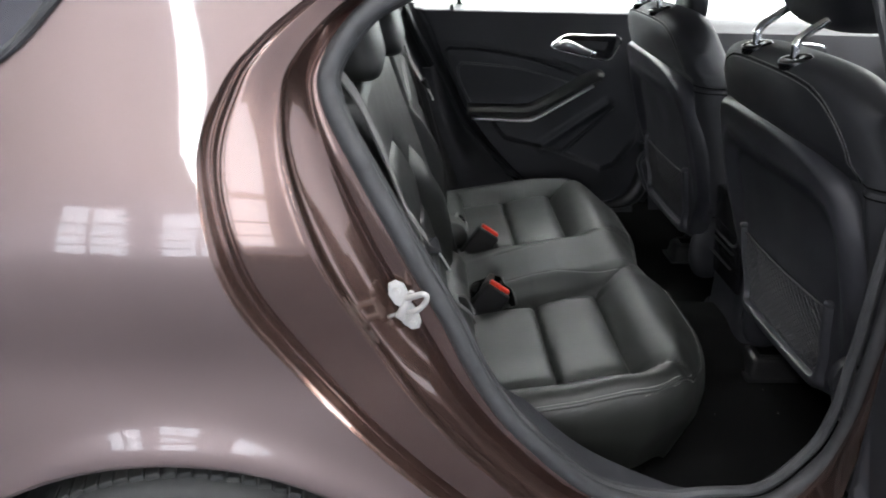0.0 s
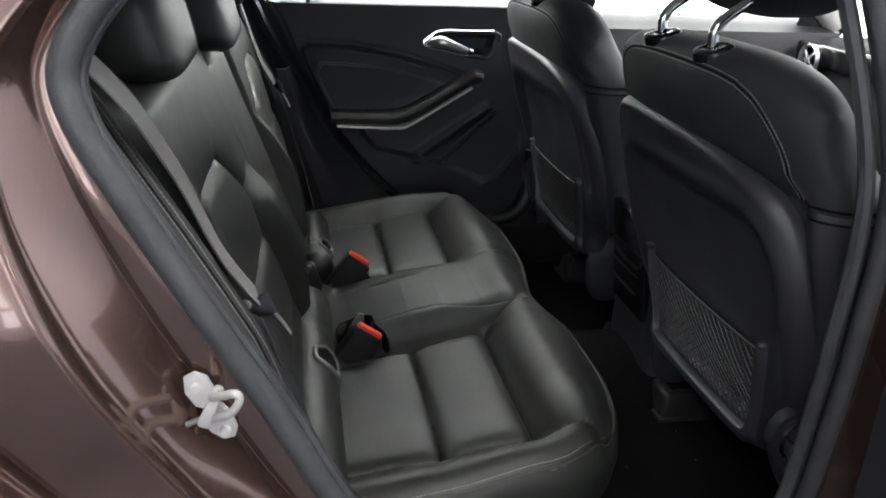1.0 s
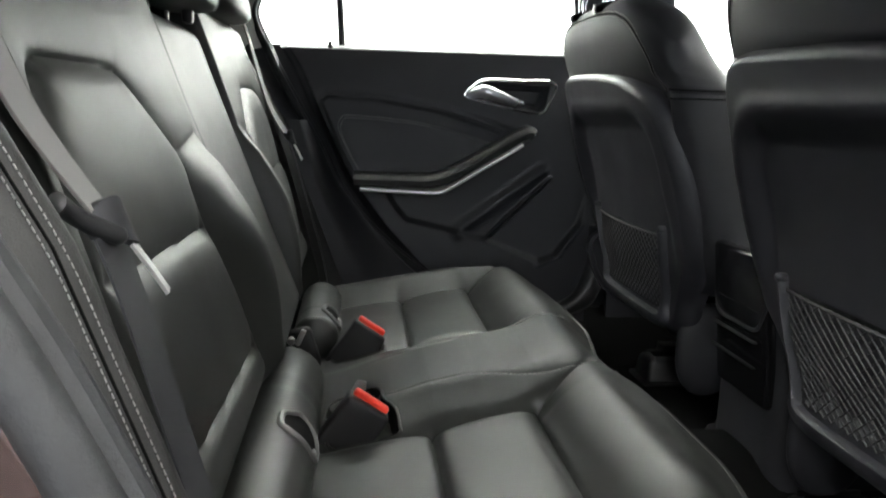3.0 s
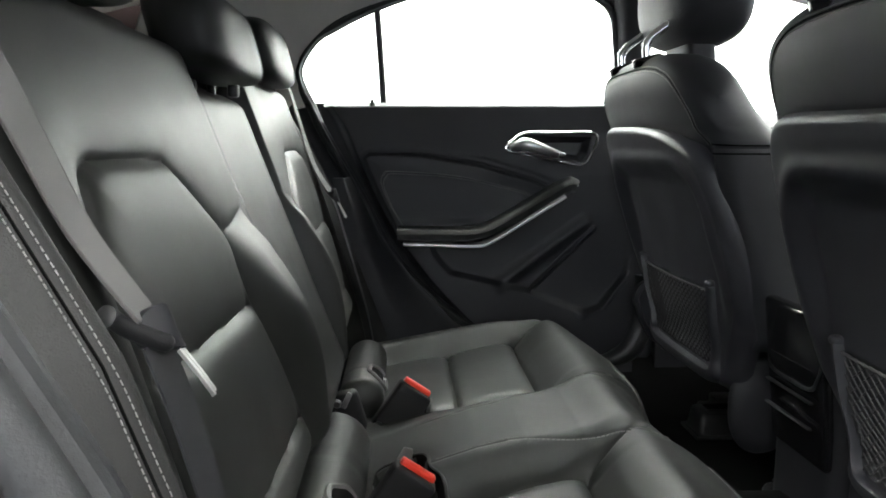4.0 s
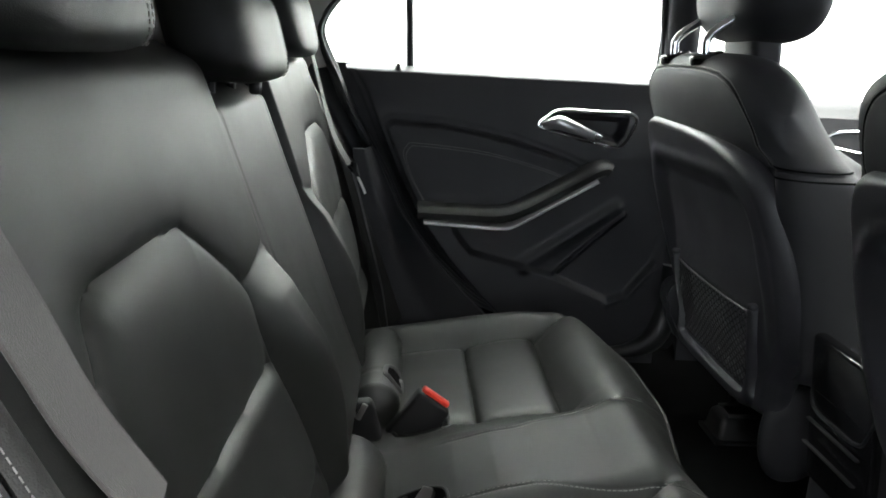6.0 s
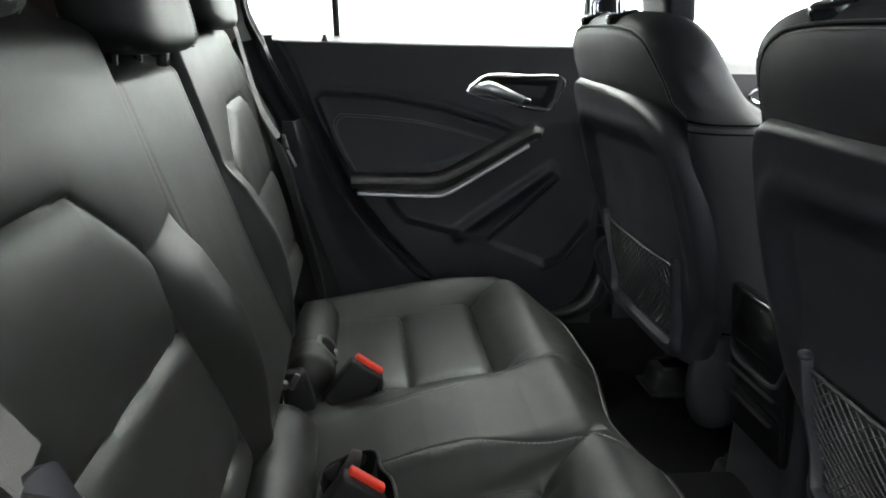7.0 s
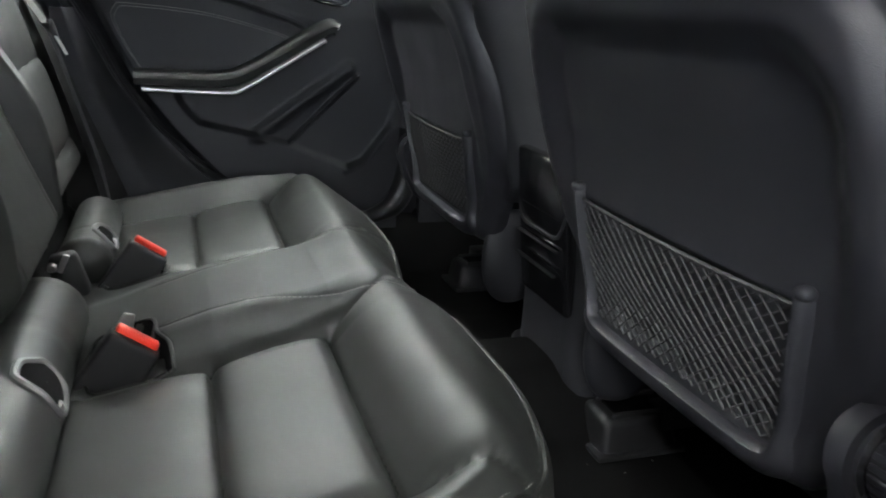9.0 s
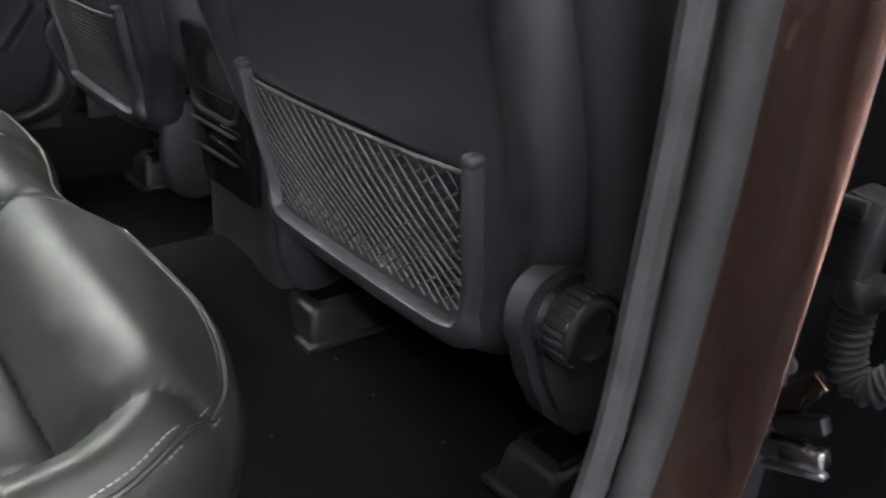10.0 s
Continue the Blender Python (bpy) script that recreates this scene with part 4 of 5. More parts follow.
t = thing("hinge_bracket", "black hinge bracket with small steel tabs between the seat rolls", "bracket")
part("body", rbox((0.048, 0.030, 0.062), 0.008, 3, taper=(0.7, 0.9), at=(0.078, 0.142, 0.512), turn=(0, -10, 0)), BUCKLE, t)
part("latch", rbox((0.018, 0.010, 0.006), 0.002, 2, at=(0.052, 0.118, 0.562), turn=(0, 30, 20)), DULL, t, "dull steel tab")
part("clip", rbox((0.008, 0.006, 0.026), 0.002, 2, at=(0.076, 0.121, 0.534), turn=(0, 25, 0)), DULL, t)
part("pin", lathe([(0.0, -0.006), (0.0045, -0.006), (0.006, -0.003), (0.006, 0.004)], 14, "y", (0.062, 0.124, 0.528)), DULL, t)


def seat_belt(sgn):
    t = thing("seat_belt", "grey woven seat belt hanging down beside the backrest", "seat belt", "rear seat belts")
    yb = sgn * 0.596
    p = curve([(-0.115, sgn * 0.735, 1.10), (-0.075, sgn * 0.682, 1.035), (-0.048, sgn * 0.636, 0.964), (-0.032, sgn * 0.616, 0.915), (-0.012, sgn * 0.604, 0.862), (0.017, yb, 0.815)], 8)
    turn_w = np.stack([-0.16 * np.linspace(0, 1, len(p)) ** 2, np.full(len(p), sgn * -0.99), 0.03 * np.ones(len(p))], 1)
    part("webbing", ribbon(p, turn_w, 0.046, (0.88, 0, 0.46), 0.0014), WEBBING, t)
    for e in (-1, 1):
        part("selvedge", tube(p + turn_w * e * 0.0225, 0.0011, 6), WEBBING, t)
    q = curve([(0.022, yb, 0.800), (0.034, yb, 0.765), (0.052, yb, 0.70), (0.085, yb, 0.58), (0.10, yb, 0.50)], 8)
    part("lower_webbing", ribbon(q, (0.0, 1, 0), 0.044, (0.93, 0, 0.37), 0.0014), PLASTIC, t, "black lower belt")
    # tongue: a curved grip bar, a hood folded over the belt, two bright blades
    bar = curve([(0.007, sgn * 0.630, 0.821), (0.009, sgn * 0.625, 0.818), (0.015, sgn * 0.617, 0.811), (0.022, sgn * 0.609, 0.805), (0.029, sgn * 0.601, 0.800), (0.031, sgn * 0.598, 0.799)], 6)
    g = part("tongue", tube(bar, np.interp(np.linspace(0, 1, len(bar)), [0, 0.06, 0.3, 0.8, 1], [0.003, 0.0062, 0.0052, 0.0058, 0.003]), 12), PLASTIC_HARD, t, "black plastic belt tongue")
    hood = np.array([[(0.024 + 0.013 * u - 0.007 * v + 0.005 * math.sin(math.pi * u), sgn * (0.612 - 0.024 * u), 0.801 - 0.007 * u + 0.024 * v * (1 - 0.5 * (2 * u - 1) ** 2)) for v in np.linspace(0, 1, 10)] for u in np.linspace(0, 1, 14)])
    part("hood", slab(hood, hood + np.array([-0.006, 0, -0.002])), PLASTIC, g)
    for w in (0.000, 0.008):
        blade = [(0.034 - 0.2 * w, sgn * (0.594 - w), 0.794), (0.043 - 0.2 * w, sgn * (0.588 - w), 0.778), (0.050 - 0.2 * w, sgn * (0.583 - w), 0.764)]
        part("plate", ribbon(blade, (0, 1, 0), 0.004, (0.8, 0, 0.6), 0.002), BRIGHT, g, "bright steel latch plate")


seat_belt(-1)
seat_belt(1)
# leather rolls along the foot of the backrest, with framed anchor slots
for y0, y1, sgn in ((0.035, -0.56, -1), (0.175, 0.44, 1)):
    t = thing("anchor_roll", "leather roll at the seat back with a dull grey framed slot", "seat roll", "rolls at the foot of the backrest")
    n = 40
    u = np.linspace(0, 1, n)
    rx, rz, rr_ = (0.066, 0.507, 0.049) if sgn < 0 else (0.094, 0.512, 0.036)
    p = np.stack([np.full(n, rx), y0 + (y1 - y0) * u, np.full(n, rz)], 1)
    part("roll", tube(p, rr_ * np.sqrt(np.clip(1 - (1 - np.clip(u / 0.05, 0, 1)) ** 2, 0.03, 1)) * (1 - 0.05 * dent(u - 0.28, 0.006)), 24), LEATHER, t, "smooth black leather roll")
    yc = sgn * 0.243
    ring = [(72, 0.011), (62, 0.022), (48, 0.032), (20, 0.025), (6, 0.008), (4, -0.012), (14, -0.027), (40, -0.031), (60, -0.028), (71, -0.018)]
    on = lambda a, d, k: (rx + k * math.cos(radians(a)), yc - sgn * d * 0.9, rz + k * math.sin(radians(a)))
    part("slot_frame", tube(curve([on(a, d, rr_ + 0.0005) for a, d in ring], 6, closed=True), 0.0040, 8, closed=True), SLOT, t, "dull grey slot frame")
    ad = curve(ring, 6, closed=True)
    ac = ad.mean(0)
    sv = [on(*(ac + (q - ac) * k), rr_ + 0.0010) for k in (1.0, 0.8, 0.55, 0.3, 0.02) for q in ad]
    part("slot", (np.array(sv), [q[::-1] for q in grid_faces(5, len(ad))] + [(i * len(ad) + len(ad) - 1, (i + 1) * len(ad) + len(ad) - 1, (i + 1) * len(ad), i * len(ad)) for i in range(4)]), CARPET, t, "dark anchor slot")
    yb_ = on(20, -0.012, rr_)[1]
    part("slot_tongue", rbox((0.012, 0.016, 0.022), 0.004, 2, at=(rx + rr_ - 0.004, yb_, rz + 0.005)), DULL, t, "pale guide inside the slot")

# trim over the wheel arch beside the bench
for sgn in (-1, 1):
    zz = np.linspace(0.38, 0.84 if sgn > 0 else 0.50, 40)
    x1 = np.interp(zz, [0.38, 0.50, 0.538, 0.62, 0.717, 0.84], [0.42, 0.30, 0.258, 0.185, 0.112, 0.055])
    uu = np.linspace(0, 1, 30)
    Xg = 0.02 + (x1[:, None] - 0.02) * uu[None]
    Zg = np.repeat(zz[:, None], 30, 1)
    Yg = 0.640 + 0.055 * step(0.55, 1.0, np.repeat(uu[None], 40, 0))
    g = np.stack([Xg, sgn * Yg, Zg], 2)
    part("wheel_arch_trim", slab(g, g + np.array([0, sgn * 0.02, 0])), PLASTIC, car, "smooth black trim over the wheel arch")


# ---------------------------------------------------------------- front seats
SHELL_EDGE = [(0.0, 0.512), (0.10, 0.513), (0.160, 0.518), (0.184, 0.535), (0.194, 0.570), (0.222, 0.612), (0.246, 0.645), (0.258, 0.70), (0.262, 0.76), (0.258, 0.81), (0.246, 0.855),
              (0.226, 0.889), (0.185, 0.913), (0.11, 0.934), (0.0, 0.944)]
SHELL_SQUARE = SHELL_EDGE[:10] + [(0.252, 0.868), (0.240, 0.912), (0.212, 0.937), (0.14, 0.944), (0.0, 0.944)]


def shell_x(w, z):
    """Fore and aft place of the hard shell, before the net pocket and the edge."""
    a = np.abs(w)
    x = 0.643 - 0.20 * (np.maximum(z, 0.58) - 0.677) + 0.010 * (a / 0.26) ** 3
    d = np.hypot(np.maximum(a - 0.150, 0), np.maximum(z - 0.800, 0)) - 0.070
    return x + 0.017 * (1 - step(-0.028, 0.006, d)) * step(0.60, 0.76, z) + 0.004 * dent(d - 0.012, 0.012) * -1 * step(0.66, 0.76, z)


def front_seat(sgn, recline, drop):
    cy = sgn * 0.36
    s = thing("front_seat", "black leather front seat with a hard back shell and net", "car seat", "front seats", at=(0, cy, 0))
    # padded back, ending above the hinge covers
    def on_back(z, a):
        k = float(step(0.88, 1.045, np.array(z)))
        kd = float(step(0.885, 1.045, np.array(z)))
        ex = 4.2 - 1.6 * float(step(0.84, 0.95, np.array(z)))
        hw = 0.292 - 0.026 * k
        hw = hw - 0.05 * (1 - min(1.0, (z - 0.596) / 0.040)) ** 2.2
        seam = 0.004 * math.exp(-((z - 0.905) / 0.004) ** 2)
        xb = 0.650 - 0.20 * (max(z, 0.58) - 0.677)
        inset = 0.022 * (1 - float(step(0.90, 0.945, np.array(z))))
        th = 0.190 - 0.052 * float(step(0.78, 1.03, np.array(z)))
        cap = max(max(0.0, 1 - (max(0, z - 0.985) / 0.0665) ** 2.8) ** (1 / 2.8), 0.04)
        ca, sa = math.cos(a), math.sin(a)
        px = math.copysign(abs(ca) ** (2 / ex), ca)
        py = math.copysign(abs(sa) ** (2 / ex), sa)
        flat = 1 - float(step(0.80, 0.92, np.array(abs(py))))
        return (xb + inset * flat + th / 2 + px * (th / 2 - seam) * cap, py * (hw - seam), z - (0.045 if sgn < 0 else 0.078) * abs(py) ** 4 * kd)

    zs = np.concatenate([np.linspace(0.596, 0.64, 12), np.linspace(0.648, 0.99, 56), 0.985 + 0.0665 * np.sin(np.linspace(0.15, 0.5, 22) * math.pi)])
    na = 96
    v = [on_back(z, 2 * math.pi * i / na) for z in zs for i in range(na)]
    f = [(i * na + q, i * na + (q + 1) % na, (i + 1) * na + (q + 1) % na, (i + 1) * na + q) for i in range(len(zs) - 1) for q in range(na)]
    f += [tuple(range(na - 1, -1, -1))]
    base = (len(zs) - 1) * na
    f += [(base + q % na, base + (q + 1) % na, base + na // 2 - q - 1, base + na // 2 - q) for q in range(-na // 4, na // 4)]
    part("backrest", (v, f), LEATHER_FRONT, s, "black leather backrest")
    # hard shell on its back: rings from the middle out to a rolled edge
    half = curve(SHELL_EDGE, 6)
    square = curve(SHELL_SQUARE, 6)
    edge = even(np.vstack([square, np.stack([-half[-2:0:-1, 0] * (1.06 if sgn > 0 else 1.0), half[-2:0:-1, 1]], 1)]), 220, closed=True)
    mid = np.array([0.0, 0.72])
    ring, rows = [], np.concatenate([np.linspace(0.0005, 0.9, 66), np.linspace(0.91, 1.0, 16)])
    pocket = [(-0.160, 0.678), (0.160, 0.678), (0.144, 0.556), (-0.144, 0.556)]
    for r in rows:
        p = mid + (edge - mid) * r
        far = np.linalg.norm(edge - p, axis=1)
        d = sdf(p[:, 0], p[:, 1], pocket)
        x = shell_x(p[:, 0], p[:, 1]) + 0.012 * (1 - step(-0.008, 0.002, d)) + 0.020 * (1 - np.clip(far / 0.022, 0, 1)) ** 2.2
        ring.append(np.stack([x, p[:, 0], p[:, 1]], 1))
    last = ring[-1]
    ring.append(last + np.array([0.012, 0, 0]))
    ring.append(mid_shift(last, mid, 0.985) + np.array([0.020, 0, 0]))
    g = np.array(ring).transpose(1, 0, 2)
    part("back_shell", (g.reshape(-1, 3), grid_faces(220, len(ring), closed_u=True, flip=True)), SHELL, s, "matt black moulded seat back shell")
    # map net in a moulded frame
    fx = lambda w, z: float(shell_x(np.array(w), np.array(z)))
    ends = [(-0.175, 0.692), (-0.172, 0.65), (-0.163, 0.59), (-0.155, 0.552), (-0.140, 0.540), (-0.10, 0.5375), (0.0, 0.537), (0.10, 0.5375), (0.140, 0.540), (0.155, 0.552), (0.163, 0.59), (0.172, 0.65), (0.175, 0.692)]
    path = even(curve(ends, 8), 110)
    tan = np.gradient(path, axis=0)
    tan /= np.linalg.norm(tan, axis=1)[:, None]
    nrm = np.stack([-tan[:, 1], tan[:, 0]], 1)
    low = 1 - step(0.545, 0.565, path[:, 1])
    taper = np.clip((0.694 - path[:, 1]) / 0.006, 0.25, 1) ** 0.5
    prof = [(1.0, 0.004), (0.97, -0.009), (0.72, -0.0125), (0.2, -0.0125), (-0.35, -0.010), (-0.8, -0.004), (-1.0, 0.004)]
    fv = []
    for p, n, lo, tp in zip(path, nrm, low, taper):
        wide_ = (0.0062 + 0.0068 * lo) * tp
        for u, h in prof:
            c = p + n * (u * wide_ - 0.006 * lo)
            fv.append((fx(p[0], p[1]) + h * tp, c[0], c[1]))
    k = len(prof)
    ff = grid_faces(len(path), k) + [tuple(range(k)), tuple((len(path) - 1) * k + q for q in range(k - 1, -1, -1))]
    fr_ob = part("net_frame", (fv, ff), SHELL, s, "raised black frame of the net pocket")
    for w in (-0.175, 0.175):
        part("frame_tip", pillow(fx(w, 0.69) - 0.005, w, 0.691, 0.018, 0.015, 0.012, 2.4, nu=14, nv=9), SHELL, fr_ob)
    cords = []
    n = 19
    wid = lambda z: np.interp(z, [0.55, 0.68], [0.147, 0.168])
    zlo, zhi = 0.551, 0.676
    for fam in (-1, 1):
        for i in range(-n, 2 * n):
            pts = []
            for u in np.linspace(0, 1, 19):
                w0 = i / n * 2 - 1 + fam * u * 1.0
                if abs(w0) <= 1.001:
                    z = zlo + (zhi - zlo) * u - 0.004 * (1 - w0 * w0) * u
                    pts.append((fx(w0 * wid(z), z) - 0.001 - 0.005 * math.sin(u * 3.1) - fam * 0.0004, w0 * float(wid(z)), z))
            if len(pts) > 1:
                cords.append(tube(pts, 0.0012, 5))
    # the far net's shade is put into its cord colour
    cord = NET if sgn < 0 else NET_SHADED
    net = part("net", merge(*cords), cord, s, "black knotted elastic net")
    top = [(fx(w * 0.17, 0.678) - 0.003, w * 0.170, 0.678 - 0.004 * (1 - w * w) + 0.0006 * math.sin(w * 70)) for w in np.linspace(-1, 1, 60)]
    part("net_hem", tube(top, 0.0023, 6), NET, net)
    # seams
    def rear(w, z):
        z0 = z
        c = 0.045 if sgn < 0 else 0.078
        for _ in range(6):
            k = float(step(0.88, 1.045, np.array(z0)))
            hw = 0.292 - 0.026 * k
            z0 = min(z + c * abs(w / hw) ** 4 * float(step(0.885, 1.045, np.array(z0))), 1.044)
        xb = 0.650 - 0.20 * (z0 - 0.677) + 0.022 * (1 - float(step(0.90, 0.945, np.array(z0)))) * (1 - float(step(0.80, 0.92, np.array(abs(w / hw)))))
        th = 0.190 - 0.052 * float(step(0.78, 1.03, np.array(z0)))
        cap = max(0.01, 1 - (max(0, z0 - 0.985) / 0.0665) ** 2.8) ** (1 / 2.8)
        ex = 4.2 - 1.6 * float(step(0.84, 0.95, np.array(z0)))
        return xb + th / 2 - max(0.0, 1 - abs(w / hw) ** ex) ** (1 / ex) * th / 2 * cap
    down = even(curve([(0.232, 0.906), (0.232, 0.930), (0.228, 0.955), (0.211, 0.985), (0.184, 1.008), (0.148, 1.021)], 8), 40)
    over = even(curve(np.vstack([down * (-1, 1), [(-0.11, 1.0255), (-0.06, 1.0275), (0.0, 1.028), (0.06, 1.0275), (0.11, 1.0255)], down[::-1]]), 3), 160)
    run = np.gradient(over, axis=0)
    run /= np.linalg.norm(run, axis=1)[:, None]
    for d in (-0.0034, 0.0034):
        row = over + np.stack([-run[:, 1], run[:, 0]], 1) * d
        part("stitching", stitches([(rear(w, z) - 0.0006, w, z) for w, z in row], 0.005, 0.0034, 0.0006), THREAD_DIM, s, "grey double stitching")
    part("top_seam", tube([(rear(w, z) - 0.0002, w, z) for w, z in over], 0.0013, 6), CARPET, s, "dark seam over the top")
    for side in (-1, 1):
        for z in (0.910, 0.894):
            part("side_seam", tube([on_back(z, side * (math.pi - u)) for u in np.linspace(0.85, 2.0, 24)], 0.0014, 6), CARPET, s)
    # headrest on chrome posts
    fwd = 0.058
    h = part("headrest", pillow(0.656 + fwd, 0, 1.190 - drop, 0.148, 0.295, 0.185, 3.0, lean=0.08, nu=48, nv=32), LEATHER_FRONT, s, "black leather headrest")
    if sgn > 0:
        part("neck_pad", pillow(0.645 + fwd, 0, 1.085 - drop / 2, 0.055, 0.13, 0.13 - drop, 4.0), LEATHER_FRONT, h)
    part("piping", tube([(0.655 + fwd, 0.141 * math.cos(a), 1.195 - drop + 0.090 * math.sin(a)) for a in np.linspace(0, 2 * math.pi, 40)], 0.002, 6), LEATHER_FRONT, h)
    for w in (-0.066, 0.082):
        part("post", tube(curve([(0.606, w, 1.02), (0.606, w, 1.060), (0.609, w, 1.071), (0.620, w, 1.083), (0.648, w, 1.102), (0.690, w, 1.130)], 6), 0.0065, 14), CHROME, h, "polished chrome post")
        cv, cf = lathe([(0.0, 0.001), (0.009, 0.001), (0.012, 0.0035), (0.021, 0.0035), (0.0245, 0.002), (0.026, -0.001), (0.026, -0.010)], 32, "z")
        cv = cv @ np.array(Matrix.Rotation(radians(-14), 3, "Y")).T
        part("post_collar", (cv + np.array([0.607, w, 1.046]), cf), GLOSS_BLACK, s, "glossy black post collar")
    # seat base
    part("seat_base", rbox((0.44, 0.50, 0.15), 0.04, 4, at=(1.03, 0, 0.475)), LEATHER_FRONT, s, "black leather seat base")
    part("back_core", rbox((0.07, 0.36, 0.16), 0.02, 3, at=(0.735, 0, 0.60)), CARPET, s)
    # hinge cover with the recliner wheel outside, a plain oval cover inside
    kx, kz = 0.676, 0.592
    cover = [(kx + 0.039 * math.cos(radians(a)), kz + 0.037 * math.sin(radians(a))) for a in range(70, 215, 12)]
    cover += [(kx - 0.024, 0.545), (kx - 0.004, 0.508), (kx + 0.030, 0.478), (kx + 0.075, 0.468), (kx + 0.115, 0.490), (kx + 0.16, 0.52), (kx + 0.16, 0.60), (kx + 0.06, 0.632)]
    side = part("side_trim", outline_plate(cover, sgn * 0.212, sgn * 0.246, 0.008), SHELL, s, "black plastic side cover round the wheel")
    part("wheel_well", lathe([(0.0, sgn * 0.246), (0.030, sgn * 0.247), (0.033, sgn * 0.244)], 40, "y", (kx, 0, kz)), GLOSS_BLACK, side)
    prof = [(0.0, 0.268), (0.017, 0.268), (0.0195, 0.270), (0.0235, 0.269), (0.0262, 0.265), (0.0275, 0.250), (0.0275, 0.246)]
    knob = part("recliner_wheel", lathe([(r, sgn * q) for r, q in prof], 48, "y", (kx, 0, kz)), PLASTIC_HARD, s, "ribbed black backrest wheel")
    rib_mesh = None
    for i in range(22):
        a = 2 * math.pi * i / 22
        if rib_mesh is None:
            rib_mesh = part("rib", rbox((0.0050, 0.018, 0.0030), 0.0008, 1, at=(0, 0, 0.0277)), SHELL, knob).data
            continue
        o = new("rib", rib_mesh)
        o.parent = knob
        o.matrix_basis = pose(kx, sgn * 0.257, kz) @ Matrix.Rotation(a, 4, "Y")
    part("hub_slot", rbox((0.003, 0.004, 0.016), 0.001, 1, at=(kx + 0.013, sgn * 0.2675, kz + 0.004)), GLOSS_BLACK, knob)
    part("inner_cover", pillow(0.725, -sgn * 0.185, 0.495, 0.105, 0.035, 0.155, 2.3), PLASTIC, s, "oval black hinge cover")
    part("lower_frame", rbox((0.05, 0.38, 0.05), 0.012, 3, at=(0.84, 0, 0.44)), PLASTIC_HARD, s)
    # rails with their covers on the carpet
    for w in (-0.215, 0.215):
        outer = w * sgn > 0
        part("rail", rbox((0.45, 0.040, 0.03), 0.004, 2, at=(1.03, w, 0.372)), PLASTIC_HARD, s, "dark seat rail")
        rx, rw = (0.80, sgn * 0.155) if outer else (0.775, -sgn * 0.235)
        rc = part("rail_cover", rbox((0.115, 0.085, 0.052), 0.010, 3, taper=(0.86, 0.78), at=(rx, rw, 0.353)), PLASTIC_HARD, s, "black plastic rail cover on the carpet")
        part("foot", rbox((0.128, 0.098, 0.008), 0.003, 2, at=(rx, rw, 0.332)), PLASTIC_HARD, rc)
        part("cavity", rbox((0.085, 0.040, 0.006), 0.002, 1, at=(rx + 0.012, rw, 0.3785)), CARPET, rc)
        for q in (-0.026, 0.026):
            part("ridge", rbox((0.09, 0.007, 0.009), 0.003, 2, at=(rx + 0.008, rw + q, 0.380)), PLASTIC_HARD, rc)
    # the backrest leans further than it is drawn
    done = set()
    for o in s.children_recursive:
        if o.type == "MESH" and o.data.name not in done and o.data is not rib_mesh:
            done.add(o.data.name)
            for v in o.data.vertices:
                v.co.x -= recline * max(0.0, v.co.z - 0.60)
    first = [o for o in knob.children if o.data is rib_mesh][0]
    first.matrix_basis = pose(kx, sgn * 0.257, kz)
    return s


def mid_shift(p, mid, k):
    q = p.copy()
    q[:, 1:] = mid + (q[:, 1:] - mid) * k
    return q


front_seat(-1, 0.09, 0.015)
front_seat(1, 0.10, 0.030)

# ---------------------------------------------------------------- console, dash, front of the cabin
con = thing("centre_console", "black centre console with rear air vents", "console")
part("body", rbox((0.60, 0.19, 0.36), 0.03, 4, taper=(1, 0.85), at=(1.0, 0.0, 0.50)), PLASTIC, con)
part("vent_face", rbox((0.02, 0.150, 0.21), 0.008, 3, at=(0.695, 0.0, 0.59), turn=(0, -6, 0)), GLOSS_BLACK, con, "glossy vent face")
part("vent_frame", tube(curve([(0.690, -0.060, 0.676), (0.690, 0.060, 0.676), (0.684, 0.064, 0.60), (0.684, 0.0, 0.590), (0.684, -0.064, 0.60)], 6, closed=True), 0.0028, 8, closed=True), PLASTIC_HARD, con)
for z in (0.654, 0.636, 0.618):
    part("vent_slat", rbox((0.012, 0.118, 0.004), 0.0015, 2, at=(0.688, 0.0, z)), PLASTIC, con)
for z in (0.576, 0.542):
    part("trim_line", rbox((0.006, 0.126, 0.0026), 0.0010, 2, at=(0.681, 0.0, z)), PLASTIC_HARD, con)
dash = thing("dashboard", "black dashboard with round silver air vents", "dashboard")
part("body", rbox((0.45, 1.46, 0.40), 0.08, 5, at=(1.655, 0, 0.74)), DASH, dash)
part("band", rbox((0.02, 1.42, 0.060), 0.008, 3, at=(1.432, 0, 0.896)), GLOSS_BLACK, dash, "glossy black band across the dashboard")
